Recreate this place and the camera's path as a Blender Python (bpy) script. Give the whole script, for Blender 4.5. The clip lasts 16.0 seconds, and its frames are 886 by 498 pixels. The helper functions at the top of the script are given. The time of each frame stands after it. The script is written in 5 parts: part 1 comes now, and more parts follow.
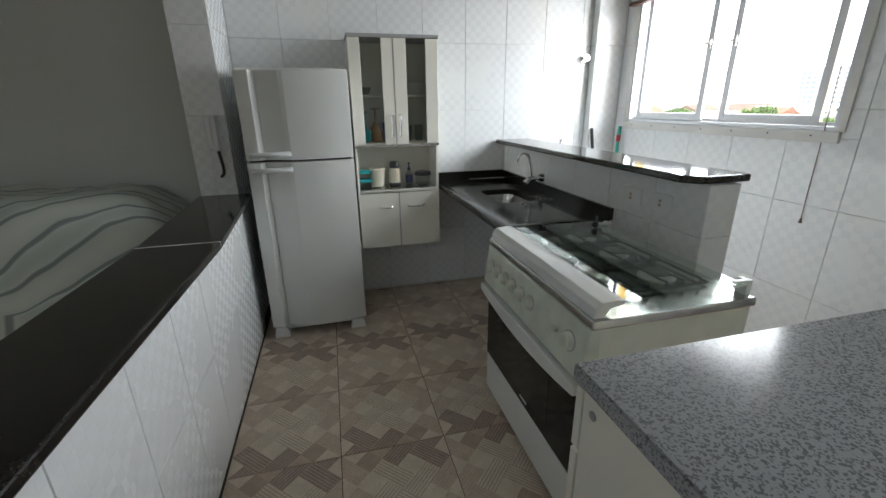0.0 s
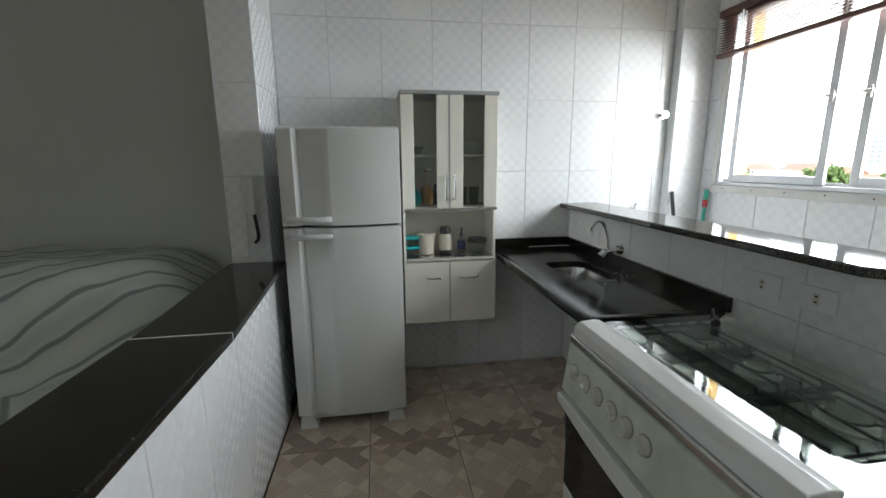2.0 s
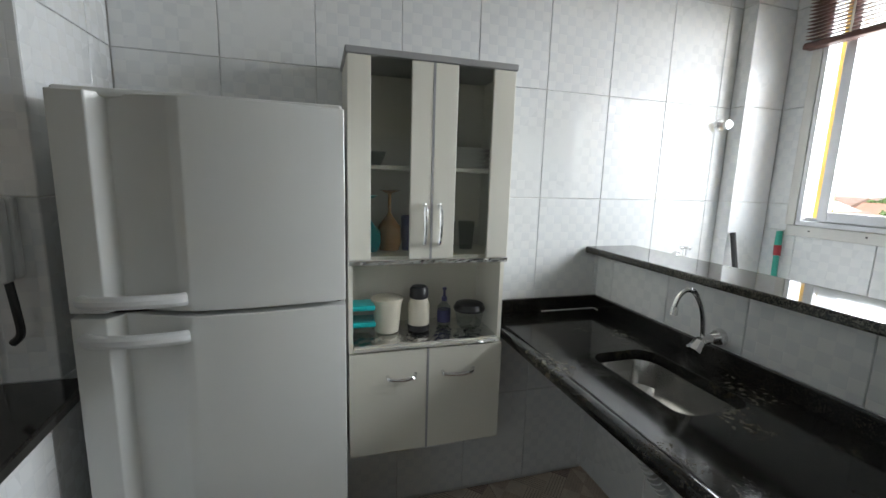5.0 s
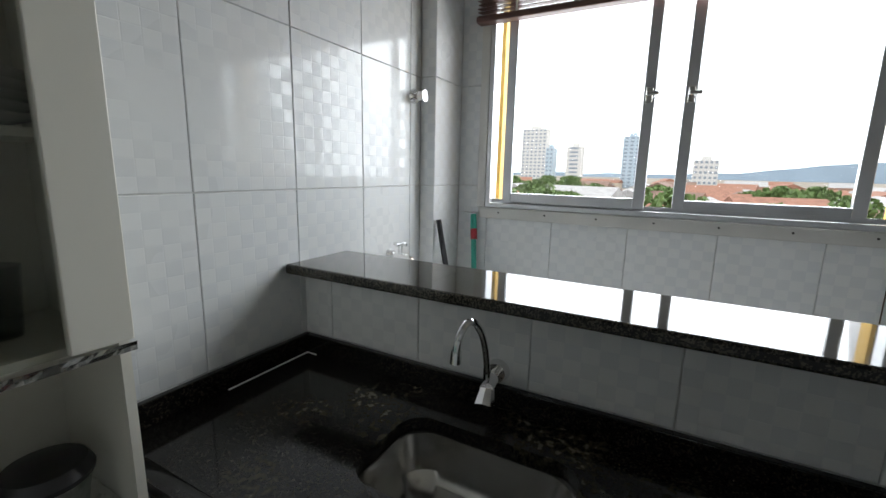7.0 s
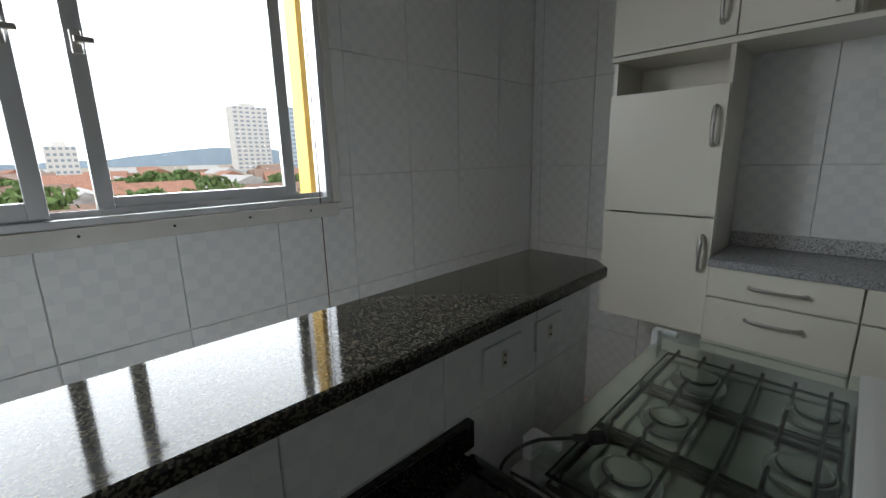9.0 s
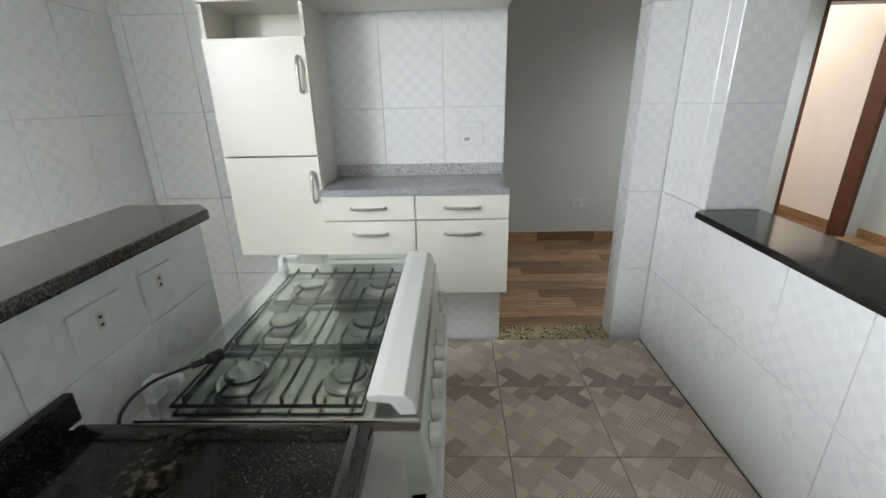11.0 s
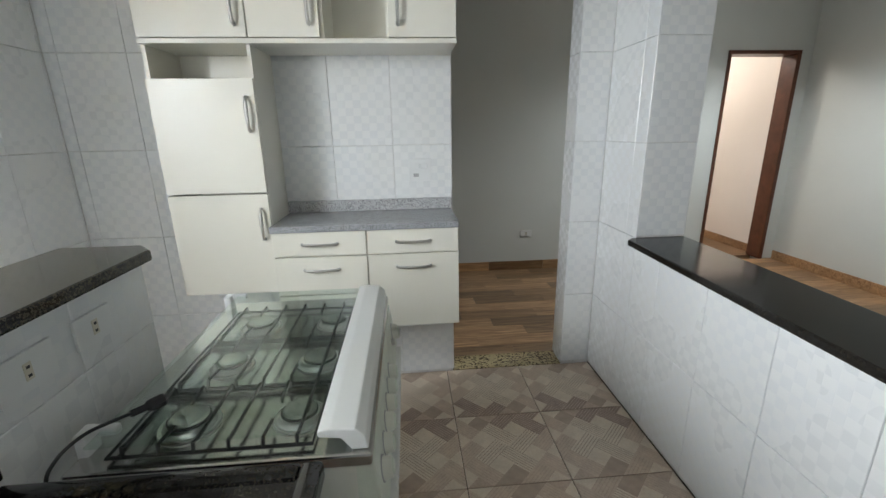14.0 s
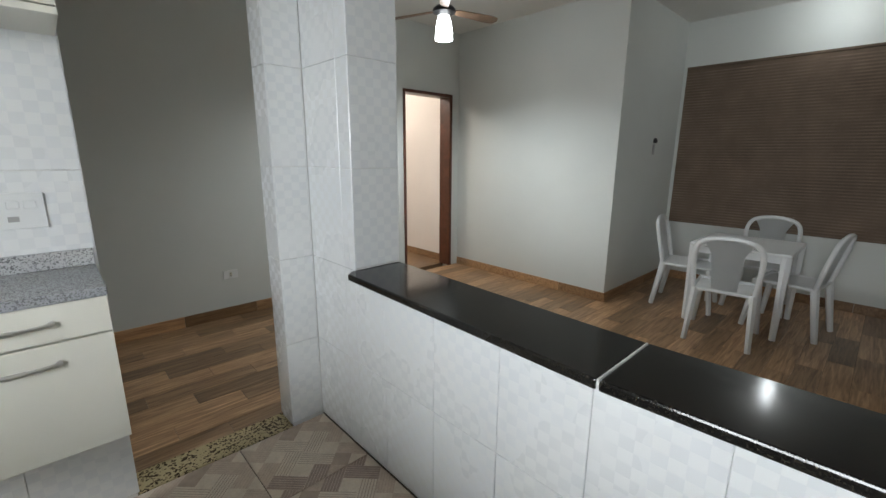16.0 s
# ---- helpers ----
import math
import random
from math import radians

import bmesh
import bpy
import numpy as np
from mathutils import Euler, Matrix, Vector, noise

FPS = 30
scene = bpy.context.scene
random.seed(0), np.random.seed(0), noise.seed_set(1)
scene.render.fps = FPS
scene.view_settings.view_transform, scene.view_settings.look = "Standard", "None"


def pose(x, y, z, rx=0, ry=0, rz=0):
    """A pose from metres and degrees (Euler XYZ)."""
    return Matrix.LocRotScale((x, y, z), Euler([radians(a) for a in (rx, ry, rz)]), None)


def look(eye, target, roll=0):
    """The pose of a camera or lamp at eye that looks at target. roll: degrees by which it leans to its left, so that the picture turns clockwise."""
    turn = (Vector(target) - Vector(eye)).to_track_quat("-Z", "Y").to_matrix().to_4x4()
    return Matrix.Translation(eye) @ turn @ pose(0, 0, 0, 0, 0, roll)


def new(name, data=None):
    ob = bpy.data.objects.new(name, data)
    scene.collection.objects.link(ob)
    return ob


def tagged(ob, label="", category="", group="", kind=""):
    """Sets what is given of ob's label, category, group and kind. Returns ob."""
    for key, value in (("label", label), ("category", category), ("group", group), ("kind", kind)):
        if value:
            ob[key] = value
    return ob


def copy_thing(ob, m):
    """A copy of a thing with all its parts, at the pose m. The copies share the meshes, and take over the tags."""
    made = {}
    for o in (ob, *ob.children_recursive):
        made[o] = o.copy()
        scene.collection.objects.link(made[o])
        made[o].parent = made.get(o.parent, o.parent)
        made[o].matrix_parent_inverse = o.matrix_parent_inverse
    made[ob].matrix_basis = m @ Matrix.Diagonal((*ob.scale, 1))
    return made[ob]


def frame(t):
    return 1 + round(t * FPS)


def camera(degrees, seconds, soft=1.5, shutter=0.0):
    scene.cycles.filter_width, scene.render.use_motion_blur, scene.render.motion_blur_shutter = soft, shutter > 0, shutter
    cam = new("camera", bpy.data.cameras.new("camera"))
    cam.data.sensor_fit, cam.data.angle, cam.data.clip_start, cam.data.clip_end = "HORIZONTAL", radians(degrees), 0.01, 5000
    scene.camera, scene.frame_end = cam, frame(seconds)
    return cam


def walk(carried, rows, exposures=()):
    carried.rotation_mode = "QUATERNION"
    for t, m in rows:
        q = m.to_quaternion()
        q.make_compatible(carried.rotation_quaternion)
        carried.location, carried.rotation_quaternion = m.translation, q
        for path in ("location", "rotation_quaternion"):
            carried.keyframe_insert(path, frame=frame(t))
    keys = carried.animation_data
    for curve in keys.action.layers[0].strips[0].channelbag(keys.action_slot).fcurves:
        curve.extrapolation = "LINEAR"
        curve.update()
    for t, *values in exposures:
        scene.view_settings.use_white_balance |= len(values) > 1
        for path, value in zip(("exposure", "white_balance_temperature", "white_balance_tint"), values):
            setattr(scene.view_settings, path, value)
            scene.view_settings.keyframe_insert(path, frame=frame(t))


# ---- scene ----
cam = camera(93.3, 16.0)
PATH = [
    (0, (0.079, 0.049, 1.430), (0.550, 1.881, 0.780), -0.7),
    (0.5, (0.100, 0.097, 1.421), (0.532, 1.957, 0.826), -0.2),
    (1, (0.096, 0.216, 1.433), (0.476, 2.109, 0.912), -0.2),
    (1.5, (0.080, 0.355, 1.442), (0.409, 2.275, 0.993), -0.5),
    (2, (0.091, 0.466, 1.445), (0.385, 2.404, 1.047), -0.5),
    (2.5, (0.120, 0.635, 1.454), (0.382, 2.587, 1.096), -0.0),
    (3, (0.118, 0.796, 1.445), (0.342, 2.760, 1.118), 0.8),
    (3.2, (0.112, 0.864, 1.439), (0.317, 2.833, 1.127), 0.9),
    (5.3, (0.142, 1.696, 1.461), (0.879, 3.527, 1.132), 1.0),
    (5.5, (0.144, 1.775, 1.456), (1.016, 3.546, 1.138), 0.2),
    (6, (0.177, 1.955, 1.453), (1.406, 3.498, 1.125), -1.0),
    (6.5, (0.331, 2.120, 1.448), (1.811, 3.419, 1.095), -0.1),
    (7, (0.487, 2.252, 1.455), (2.219, 3.181, 1.091), 1.3),
    (7.5, (0.636, 2.370, 1.473), (2.565, 2.727, 1.098), -1.8),
    (8, (0.764, 2.404, 1.436), (2.718, 2.225, 1.049), -1.6),
    (8.5, (0.883, 2.395, 1.443), (2.671, 1.602, 1.025), -0.8),
    (9, (0.908, 2.382, 1.451), (2.298, 1.009, 1.024), -1.3),
    (9.5, (0.876, 2.418, 1.452), (1.729, 0.666, 0.999), -1.8),
    (10, (0.777, 2.409, 1.448), (1.217, 0.521, 0.955), -0.9),
    (10.2, (0.737, 2.414, 1.446), (1.062, 0.506, 0.945), -0.4),
    (12.3, (0.659, 2.486, 1.440), (0.598, 0.829, 0.322), -2.8),
    (12.5, (0.659, 2.486, 1.439), (0.600, 0.844, 0.299), -2.9),
    (13, (0.657, 2.483, 1.444), (0.586, 0.812, 0.348), -2.6),
    (13.5, (0.657, 2.494, 1.455), (0.547, 0.647, 0.697), -1.8),
    (14, (0.658, 2.495, 1.461), (0.500, 0.577, 0.918), -1.0),
    (14.5, (0.608, 2.473, 1.460), (0.390, 0.549, 0.960), -0.5),
    (15, (0.552, 2.417, 1.450), (0.076, 0.532, 0.980), 0.8),
    (15.5, (0.520, 2.301, 1.449), (-0.429, 0.598, 1.005), 1.3),
    (16, (0.511, 2.184, 1.454), (-0.828, 0.765, 1.014), 0.4),
]
SKY, WINDOW_W, LAMP_W = 0.10, 44.0, 26.0
EXPOSURES = [(0, 1.10), (2, 1.05), (3.2, 1.05), (5.5, 0.80), (6.2, 0.45), (7, -0.05), (8, 0.00), (9, -0.15), (9.5, 0.75), (10.2, 1.65), (12.3, 1.85), (13.2, 1.85), (14, 1.60), (15, 1.50), (16, 1.60)]
walk(cam, [(t, look(eye, target, roll)) for t, eye, target, roll in PATH], EXPOSURES)

# ---- world and light ----
world = bpy.data.worlds.new("sky")
scene.world = world
world.use_nodes = True
wn = world.node_tree
sky = wn.nodes.new("ShaderNodeTexSky")
sky.sky_type = "NISHITA"
sky.sun_disc = False
sky.sun_elevation, sky.sun_rotation = radians(50), radians(60)
sky.air_density, sky.dust_density = 1.0, 4.0
cloud_noise = wn.nodes.new("ShaderNodeTexNoise")
cloud_noise.inputs["Scale"].default_value = 3.0
cloud_noise.inputs["Detail"].default_value = 6.0
cloud_ramp = wn.nodes.new("ShaderNodeValToRGB")
cloud_ramp.color_ramp.elements[0].position, cloud_ramp.color_ramp.elements[1].position = 0.35, 0.7
cloud_ramp.color_ramp.elements[0].color = (24, 26, 28, 1)
cloud_ramp.color_ramp.elements[1].color = (32, 32.5, 33, 1)
cloud_mix = wn.nodes.new("ShaderNodeMixRGB")
cloud_mix.inputs[0].default_value = 0.85
wn.links.new(cloud_noise.outputs["Fac"], cloud_ramp.inputs[0])
wn.links.new(sky.outputs[0], cloud_mix.inputs[1])
wn.links.new(cloud_ramp.outputs[0], cloud_mix.inputs[2])
background = wn.nodes["Background"]
wn.links.new(cloud_mix.outputs[0], background.inputs["Color"])
background.inputs["Strength"].default_value = SKY

sun_data = bpy.data.lights.new("sun", "SUN")
sun_data.energy, sun_data.angle, sun_data.color = 1.0, radians(15), (1, 0.97, 0.92)
new("sun", sun_data).matrix_world = look((40, -30, 60), (0, 0, 0))

win_data = bpy.data.lights.new("window_daylight", "AREA")
win_data.shape, win_data.size, win_data.size_y, win_data.energy, win_data.color = "RECTANGLE", 1.7, 1.1, WINDOW_W, (0.89, 0.955, 1.0)
new("window_daylight", win_data).matrix_world = look((2.85, 2.30, 1.90), (0.2, 2.20, 0.75))


# ---- materials ----
def material(name, colour, rough=0.5, metal=0.0, var=0.08, scale=6.0, bump=0.0, bump_scale=60.0, spec=0.5, fine=0.0, coat=0.0, random_var=0.0):
    m = bpy.data.materials.new(name)
    m.use_nodes = True
    nt = m.node_tree
    b = nt.nodes["Principled BSDF"]
    b.inputs["Roughness"].default_value, b.inputs["Metallic"].default_value = rough, metal
    b.inputs["Specular IOR Level"].default_value = spec
    b.inputs["Coat Weight"].default_value = coat
    co = nt.nodes.new("ShaderNodeTexCoord")
    n1 = nt.nodes.new("ShaderNodeTexNoise")
    n1.inputs["Scale"].default_value, n1.inputs["Detail"].default_value = scale, 5.0
    nt.links.new(co.outputs["Object"], n1.inputs["Vector"])
    ramp = nt.nodes.new("ShaderNodeValToRGB")
    ramp.color_ramp.elements[0].position, ramp.color_ramp.elements[1].position = 0.3, 0.7
    lo = tuple(max(0.0, c * (1 - var)) for c in colour)
    hi = tuple(min(1.0, c * (1 + var)) for c in colour)
    ramp.color_ramp.elements[0].color, ramp.color_ramp.elements[1].color = (*lo, 1), (*hi, 1)
    nt.links.new(n1.outputs["Fac"], ramp.inputs[0])
    out = ramp.outputs[0]
    if fine:
        n2 = nt.nodes.new("ShaderNodeTexNoise")
        n2.inputs["Scale"].default_value, n2.inputs["Detail"].default_value = bump_scale, 4.0
        nt.links.new(co.outputs["Object"], n2.inputs["Vector"])
        mul = nt.nodes.new("ShaderNodeMixRGB")
        mul.blend_type, mul.inputs[0].default_value = "OVERLAY", fine
        nt.links.new(out, mul.inputs[1])
        nt.links.new(n2.outputs["Fac"], mul.inputs[2])
        out = mul.outputs[0]
    if random_var:
        oi = nt.nodes.new("ShaderNodeObjectInfo")
        mr = nt.nodes.new("ShaderNodeMapRange")
        mr.inputs["To Min"].default_value, mr.inputs["To Max"].default_value = 1 - random_var, 1 + random_var
        nt.links.new(oi.outputs["Random"], mr.inputs["Value"])
        hs = nt.nodes.new("ShaderNodeHueSaturation")
        nt.links.new(mr.outputs[0], hs.inputs["Value"])
        nt.links.new(out, hs.inputs["Color"])
        out = hs.outputs[0]
    nt.links.new(out, b.inputs["Base Color"])
    if bump:
        n3 = nt.nodes.new("ShaderNodeTexNoise")
        n3.inputs["Scale"].default_value = bump_scale
        nt.links.new(co.outputs["Object"], n3.inputs["Vector"])
        bp = nt.nodes.new("ShaderNodeBump")
        bp.inputs["Strength"].default_value, bp.inputs["Distance"].default_value = bump, 0.002
        nt.links.new(n3.outputs["Fac"], bp.inputs["Height"])
        nt.links.new(bp.outputs[0], b.inputs["Normal"])
    return m


def granite(name, base, fleck, rough, scale=260.0, amount=0.55, bump=0.0):
    m = bpy.data.materials.new(name)
    m.use_nodes = True
    nt = m.node_tree
    b = nt.nodes["Principled BSDF"]
    b.inputs["Roughness"].default_value = rough
    co = nt.nodes.new("ShaderNodeTexCoord")
    v = nt.nodes.new("ShaderNodeTexVoronoi")
    v.inputs["Scale"].default_value = scale
    grain = nt.nodes.new("ShaderNodeSeparateColor")
    nt.links.new(v.outputs["Color"], grain.inputs[0])
    w = nt.nodes.new("ShaderNodeTexNoise")
    w.inputs["Scale"].default_value, w.inputs["Detail"].default_value = 9.0, 6.0
    ramp = nt.nodes.new("ShaderNodeValToRGB")
    ramp.color_ramp.elements[0].position, ramp.color_ramp.elements[1].position = amount, amount + 0.12
    ramp.color_ramp.elements[0].color, ramp.color_ramp.elements[1].color = (*base, 1), (*fleck, 1)
    add = nt.nodes.new("ShaderNodeMath")
    add.operation = "MULTIPLY_ADD"
    add.inputs[1].default_value, add.inputs[2].default_value = 0.25, -0.125
    plus = nt.nodes.new("ShaderNodeMath")
    nt.links.new(co.outputs["Object"], v.inputs["Vector"])
    nt.links.new(co.outputs["Object"], w.inputs["Vector"])
    nt.links.new(w.outputs["Fac"], add.inputs[0])
    nt.links.new(grain.outputs[0], plus.inputs[0])
    nt.links.new(add.outputs[0], plus.inputs[1])
    nt.links.new(plus.outputs[0], ramp.inputs[0])
    nt.links.new(ramp.outputs[0], b.inputs["Base Color"])
    rr = nt.nodes.new("ShaderNodeMapRange")
    b.inputs["Specular IOR Level"].default_value = 0.4
    rr.inputs["To Min"].default_value, rr.inputs["To Max"].default_value = rough * 0.6, rough * 1.6
    nt.links.new(w.outputs["Fac"], rr.inputs["Value"])
    nt.links.new(rr.outputs[0], b.inputs["Roughness"])
    if bump:
        bp = nt.nodes.new("ShaderNodeBump")
        bp.inputs["Strength"].default_value, bp.inputs["Distance"].default_value = bump, 0.001
        nt.links.new(v.outputs["Distance"], bp.inputs["Height"])
        nt.links.new(bp.outputs[0], b.inputs["Normal"])
    return m


def wall_tile_material(name, emboss):
    """Glossy white ceramic with a relief of small squares that fades in and out over the wall."""
    m = bpy.data.materials.new(name)
    m.use_nodes = True
    nt = m.node_tree
    b = nt.nodes["Principled BSDF"]
    geo = nt.nodes.new("ShaderNodeNewGeometry")
    def op(kind, a, c=None):
        n = nt.nodes.new("ShaderNodeMath")
        n.operation = kind
        for k, val in enumerate((a, c)):
            if val is None:
                continue
            if isinstance(val, (int, float)):
                n.inputs[k].default_value = val
            else:
                nt.links.new(val, n.inputs[k])
        return n.outputs[0]
    co = nt.nodes.new("ShaderNodeTexCoord")
    loc = nt.nodes.new("ShaderNodeSeparateXYZ")
    nt.links.new(co.outputs["Object"], loc.inputs[0])
    along = op("ADD", loc.outputs[0], loc.outputs[1])
    size, size_z = 0.3165 / 8, 0.4605 / 12
    fx = op("FLOOR", op("DIVIDE", along, size))
    fz = op("FLOOR", op("DIVIDE", loc.outputs[2], size_z))
    check = op("MODULO", op("ABSOLUTE", op("ADD", fx, fz)), 2.0)
    cell = nt.nodes.new("ShaderNodeCombineXYZ")
    nt.links.new(fx, cell.inputs[0])
    nt.links.new(fz, cell.inputs[1])
    white = nt.nodes.new("ShaderNodeTexWhiteNoise")
    white.noise_dimensions = "3D"
    nt.links.new(cell.outputs[0], white.inputs["Vector"])
    band = nt.nodes.new("ShaderNodeTexNoise")
    band.inputs["Scale"].default_value = 2.6
    nt.links.new(geo.outputs["Position"], band.inputs["Vector"])
    mask = nt.nodes.new("ShaderNodeMapRange")
    mask.inputs["From Min"].default_value, mask.inputs["From Max"].default_value = 0.32, 0.52
    nt.links.new(band.outputs["Fac"], mask.inputs["Value"])
    amount = op("MULTIPLY", check, mask.outputs[0])
    # alternate squares are coloured greyer to imitate their weaker reflections
    mix = nt.nodes.new("ShaderNodeMixRGB")
    mix.inputs[1].default_value, mix.inputs[2].default_value = (0.81, 0.82, 0.82, 1), (0.715, 0.73, 0.74, 1)
    nt.links.new(amount, mix.inputs[0])
    nt.links.new(mix.outputs[0], b.inputs["Base Color"])
    rough = op("ADD", op("MULTIPLY", amount, 0.30), 0.07)
    nt.links.new(rough, b.inputs["Roughness"])
    # pillow shape of every small square
    px = op("SINE", op("MULTIPLY", along, 3.14159 / size))
    pz = op("SINE", op("MULTIPLY", loc.outputs[2], 3.14159 / size_z))
    pillow = op("MULTIPLY", op("MINIMUM", op("MULTIPLY", op("ABSOLUTE", px), 6.0), 1.0), op("MINIMUM", op("MULTIPLY", op("ABSOLUTE", pz), 6.0), 1.0))
    tiltx = op("MULTIPLY", op("FRACT", op("DIVIDE", along, size)), op("SUBTRACT", white.outputs["Value"], 0.5))
    height = op("MULTIPLY", op("ADD", op("MULTIPLY", pillow, 0.4), op("MULTIPLY", tiltx, 0.5)), mask.outputs[0])
    bp = nt.nodes.new("ShaderNodeBump")
    bp.inputs["Strength"].default_value, bp.inputs["Distance"].default_value = emboss, 0.0016
    nt.links.new(height, bp.inputs["Height"])
    nt.links.new(bp.outputs[0], b.inputs["Normal"])
    return m


def plank_material(name, a, c):
    m = bpy.data.materials.new(name)
    m.use_nodes = True
    nt = m.node_tree
    b = nt.nodes["Principled BSDF"]
    b.inputs["Roughness"].default_value = 0.32
    co = nt.nodes.new("ShaderNodeTexCoord")
    oi = nt.nodes.new("ShaderNodeObjectInfo")
    mp = nt.nodes.new("ShaderNodeMapping")
    mp.inputs["Scale"].default_value = (3, 45, 45)
    shift = nt.nodes.new("ShaderNodeVectorMath")
    nt.links.new(co.outputs["Object"], shift.inputs[0])
    nt.links.new(oi.outputs["Random"], shift.inputs[1])
    nt.links.new(shift.outputs[0], mp.inputs[0])
    n = nt.nodes.new("ShaderNodeTexNoise")
    n.inputs["Scale"].default_value, n.inputs["Detail"].default_value, n.inputs["Distortion"].default_value = 1.0, 6.0, 1.2
    nt.links.new(mp.outputs[0], n.inputs["Vector"])
    ramp = nt.nodes.new("ShaderNodeValToRGB")
    ramp.color_ramp.elements[0].position, ramp.color_ramp.elements[1].position = 0.3, 0.72
    ramp.color_ramp.elements[0].color, ramp.color_ramp.elements[1].color = (*a, 1), (*c, 1)
    nt.links.new(n.outputs["Fac"], ramp.inputs[0])
    mr = nt.nodes.new("ShaderNodeMapRange")
    mr.inputs["To Min"].default_value, mr.inputs["To Max"].default_value = 0.5, 1.35
    nt.links.new(oi.outputs["Random"], mr.inputs["Value"])
    hs = nt.nodes.new("ShaderNodeHueSaturation")
    nt.links.new(mr.outputs[0], hs.inputs["Value"])
    nt.links.new(ramp.outputs[0], hs.inputs["Color"])
    nt.links.new(hs.outputs[0], b.inputs["Base Color"])
    return m


def glass_material(name, tint=(1, 1, 1), rough=0.0):
    m = bpy.data.materials.new(name)
    m.use_nodes = True
    nt = m.node_tree
    nt.nodes.remove(nt.nodes["Principled BSDF"])
    tr = nt.nodes.new("ShaderNodeBsdfTransparent")
    tr.inputs[0].default_value = (*tint, 1)
    gl = nt.nodes.new("ShaderNodeBsdfGlossy")
    gl.inputs["Roughness"].default_value = rough
    lw = nt.nodes.new("ShaderNodeLayerWeight")
    lw.inputs["Blend"].default_value = 0.5
    pw = nt.nodes.new("ShaderNodeMath")
    pw.operation = "POWER"
    pw.inputs[1].default_value = 4.0
    nt.links.new(lw.outputs["Facing"], pw.inputs[0])
    fr = nt.nodes.new("ShaderNodeMath")
    fr.operation = "MULTIPLY_ADD"
    fr.inputs[1].default_value, fr.inputs[2].default_value = 0.75, 0.035
    nt.links.new(pw.outputs[0], fr.inputs[0])
    mx = nt.nodes.new("ShaderNodeMixShader")
    nt.links.new(fr.outputs[0], mx.inputs[0])
    nt.links.new(tr.outputs[0], mx.inputs[1])
    nt.links.new(gl.outputs[0], mx.inputs[2])
    nt.links.new(mx.outputs[0], nt.nodes["Material Output"].inputs[0])
    return m


def glow(name, colour, strength):
    m = material(name, colour, 0.4)
    b = m.node_tree.nodes["Principled BSDF"]
    b.inputs["Emission Color"].default_value = (*colour, 1)
    b.inputs["Emission Strength"].default_value = strength
    return m


TILE = wall_tile_material("white_wall_tile", 0.42)
GROUT = material("grout", (0.70, 0.69, 0.67), 0.9, var=0.15, scale=12)
FLOOR_GROUT = material("floor_grout", (0.10, 0.075, 0.055), 0.9, var=0.3, scale=12)
F_BASE = material("floor_tile_tan", (0.52, 0.40, 0.315), 0.36, var=0.12, scale=14, fine=0.25, bump_scale=90)
F_LIGHT = material("floor_tile_beige", (0.68, 0.585, 0.475), 0.36, var=0.10, scale=14, fine=0.25, bump_scale=90)
F_DARK = material("floor_tile_brown", (0.33, 0.245, 0.20), 0.38, var=0.15, scale=20, fine=0.25, bump_scale=90)
F_MID = material("floor_tile_rose", (0.58, 0.465, 0.37), 0.36, var=0.10, scale=14, fine=0.25, bump_scale=90)
BLACK_GRANITE = granite("black_granite", (0.012, 0.011, 0.010), (0.032, 0.027, 0.020), 0.10, 300.0, 0.80)
F_GROOVE = material("floor_tile_groove", (0.44, 0.34, 0.265), 0.5, var=0.12, scale=20)
BAR_GRANITE = granite("green_black_granite", (0.016, 0.015, 0.013), (0.085, 0.077, 0.058), 0.06, 300.0, 0.58)
GREY_GRANITE = granite("grey_granite", (0.36, 0.37, 0.385), (0.17, 0.17, 0.18), 0.15, 330.0, 0.62)


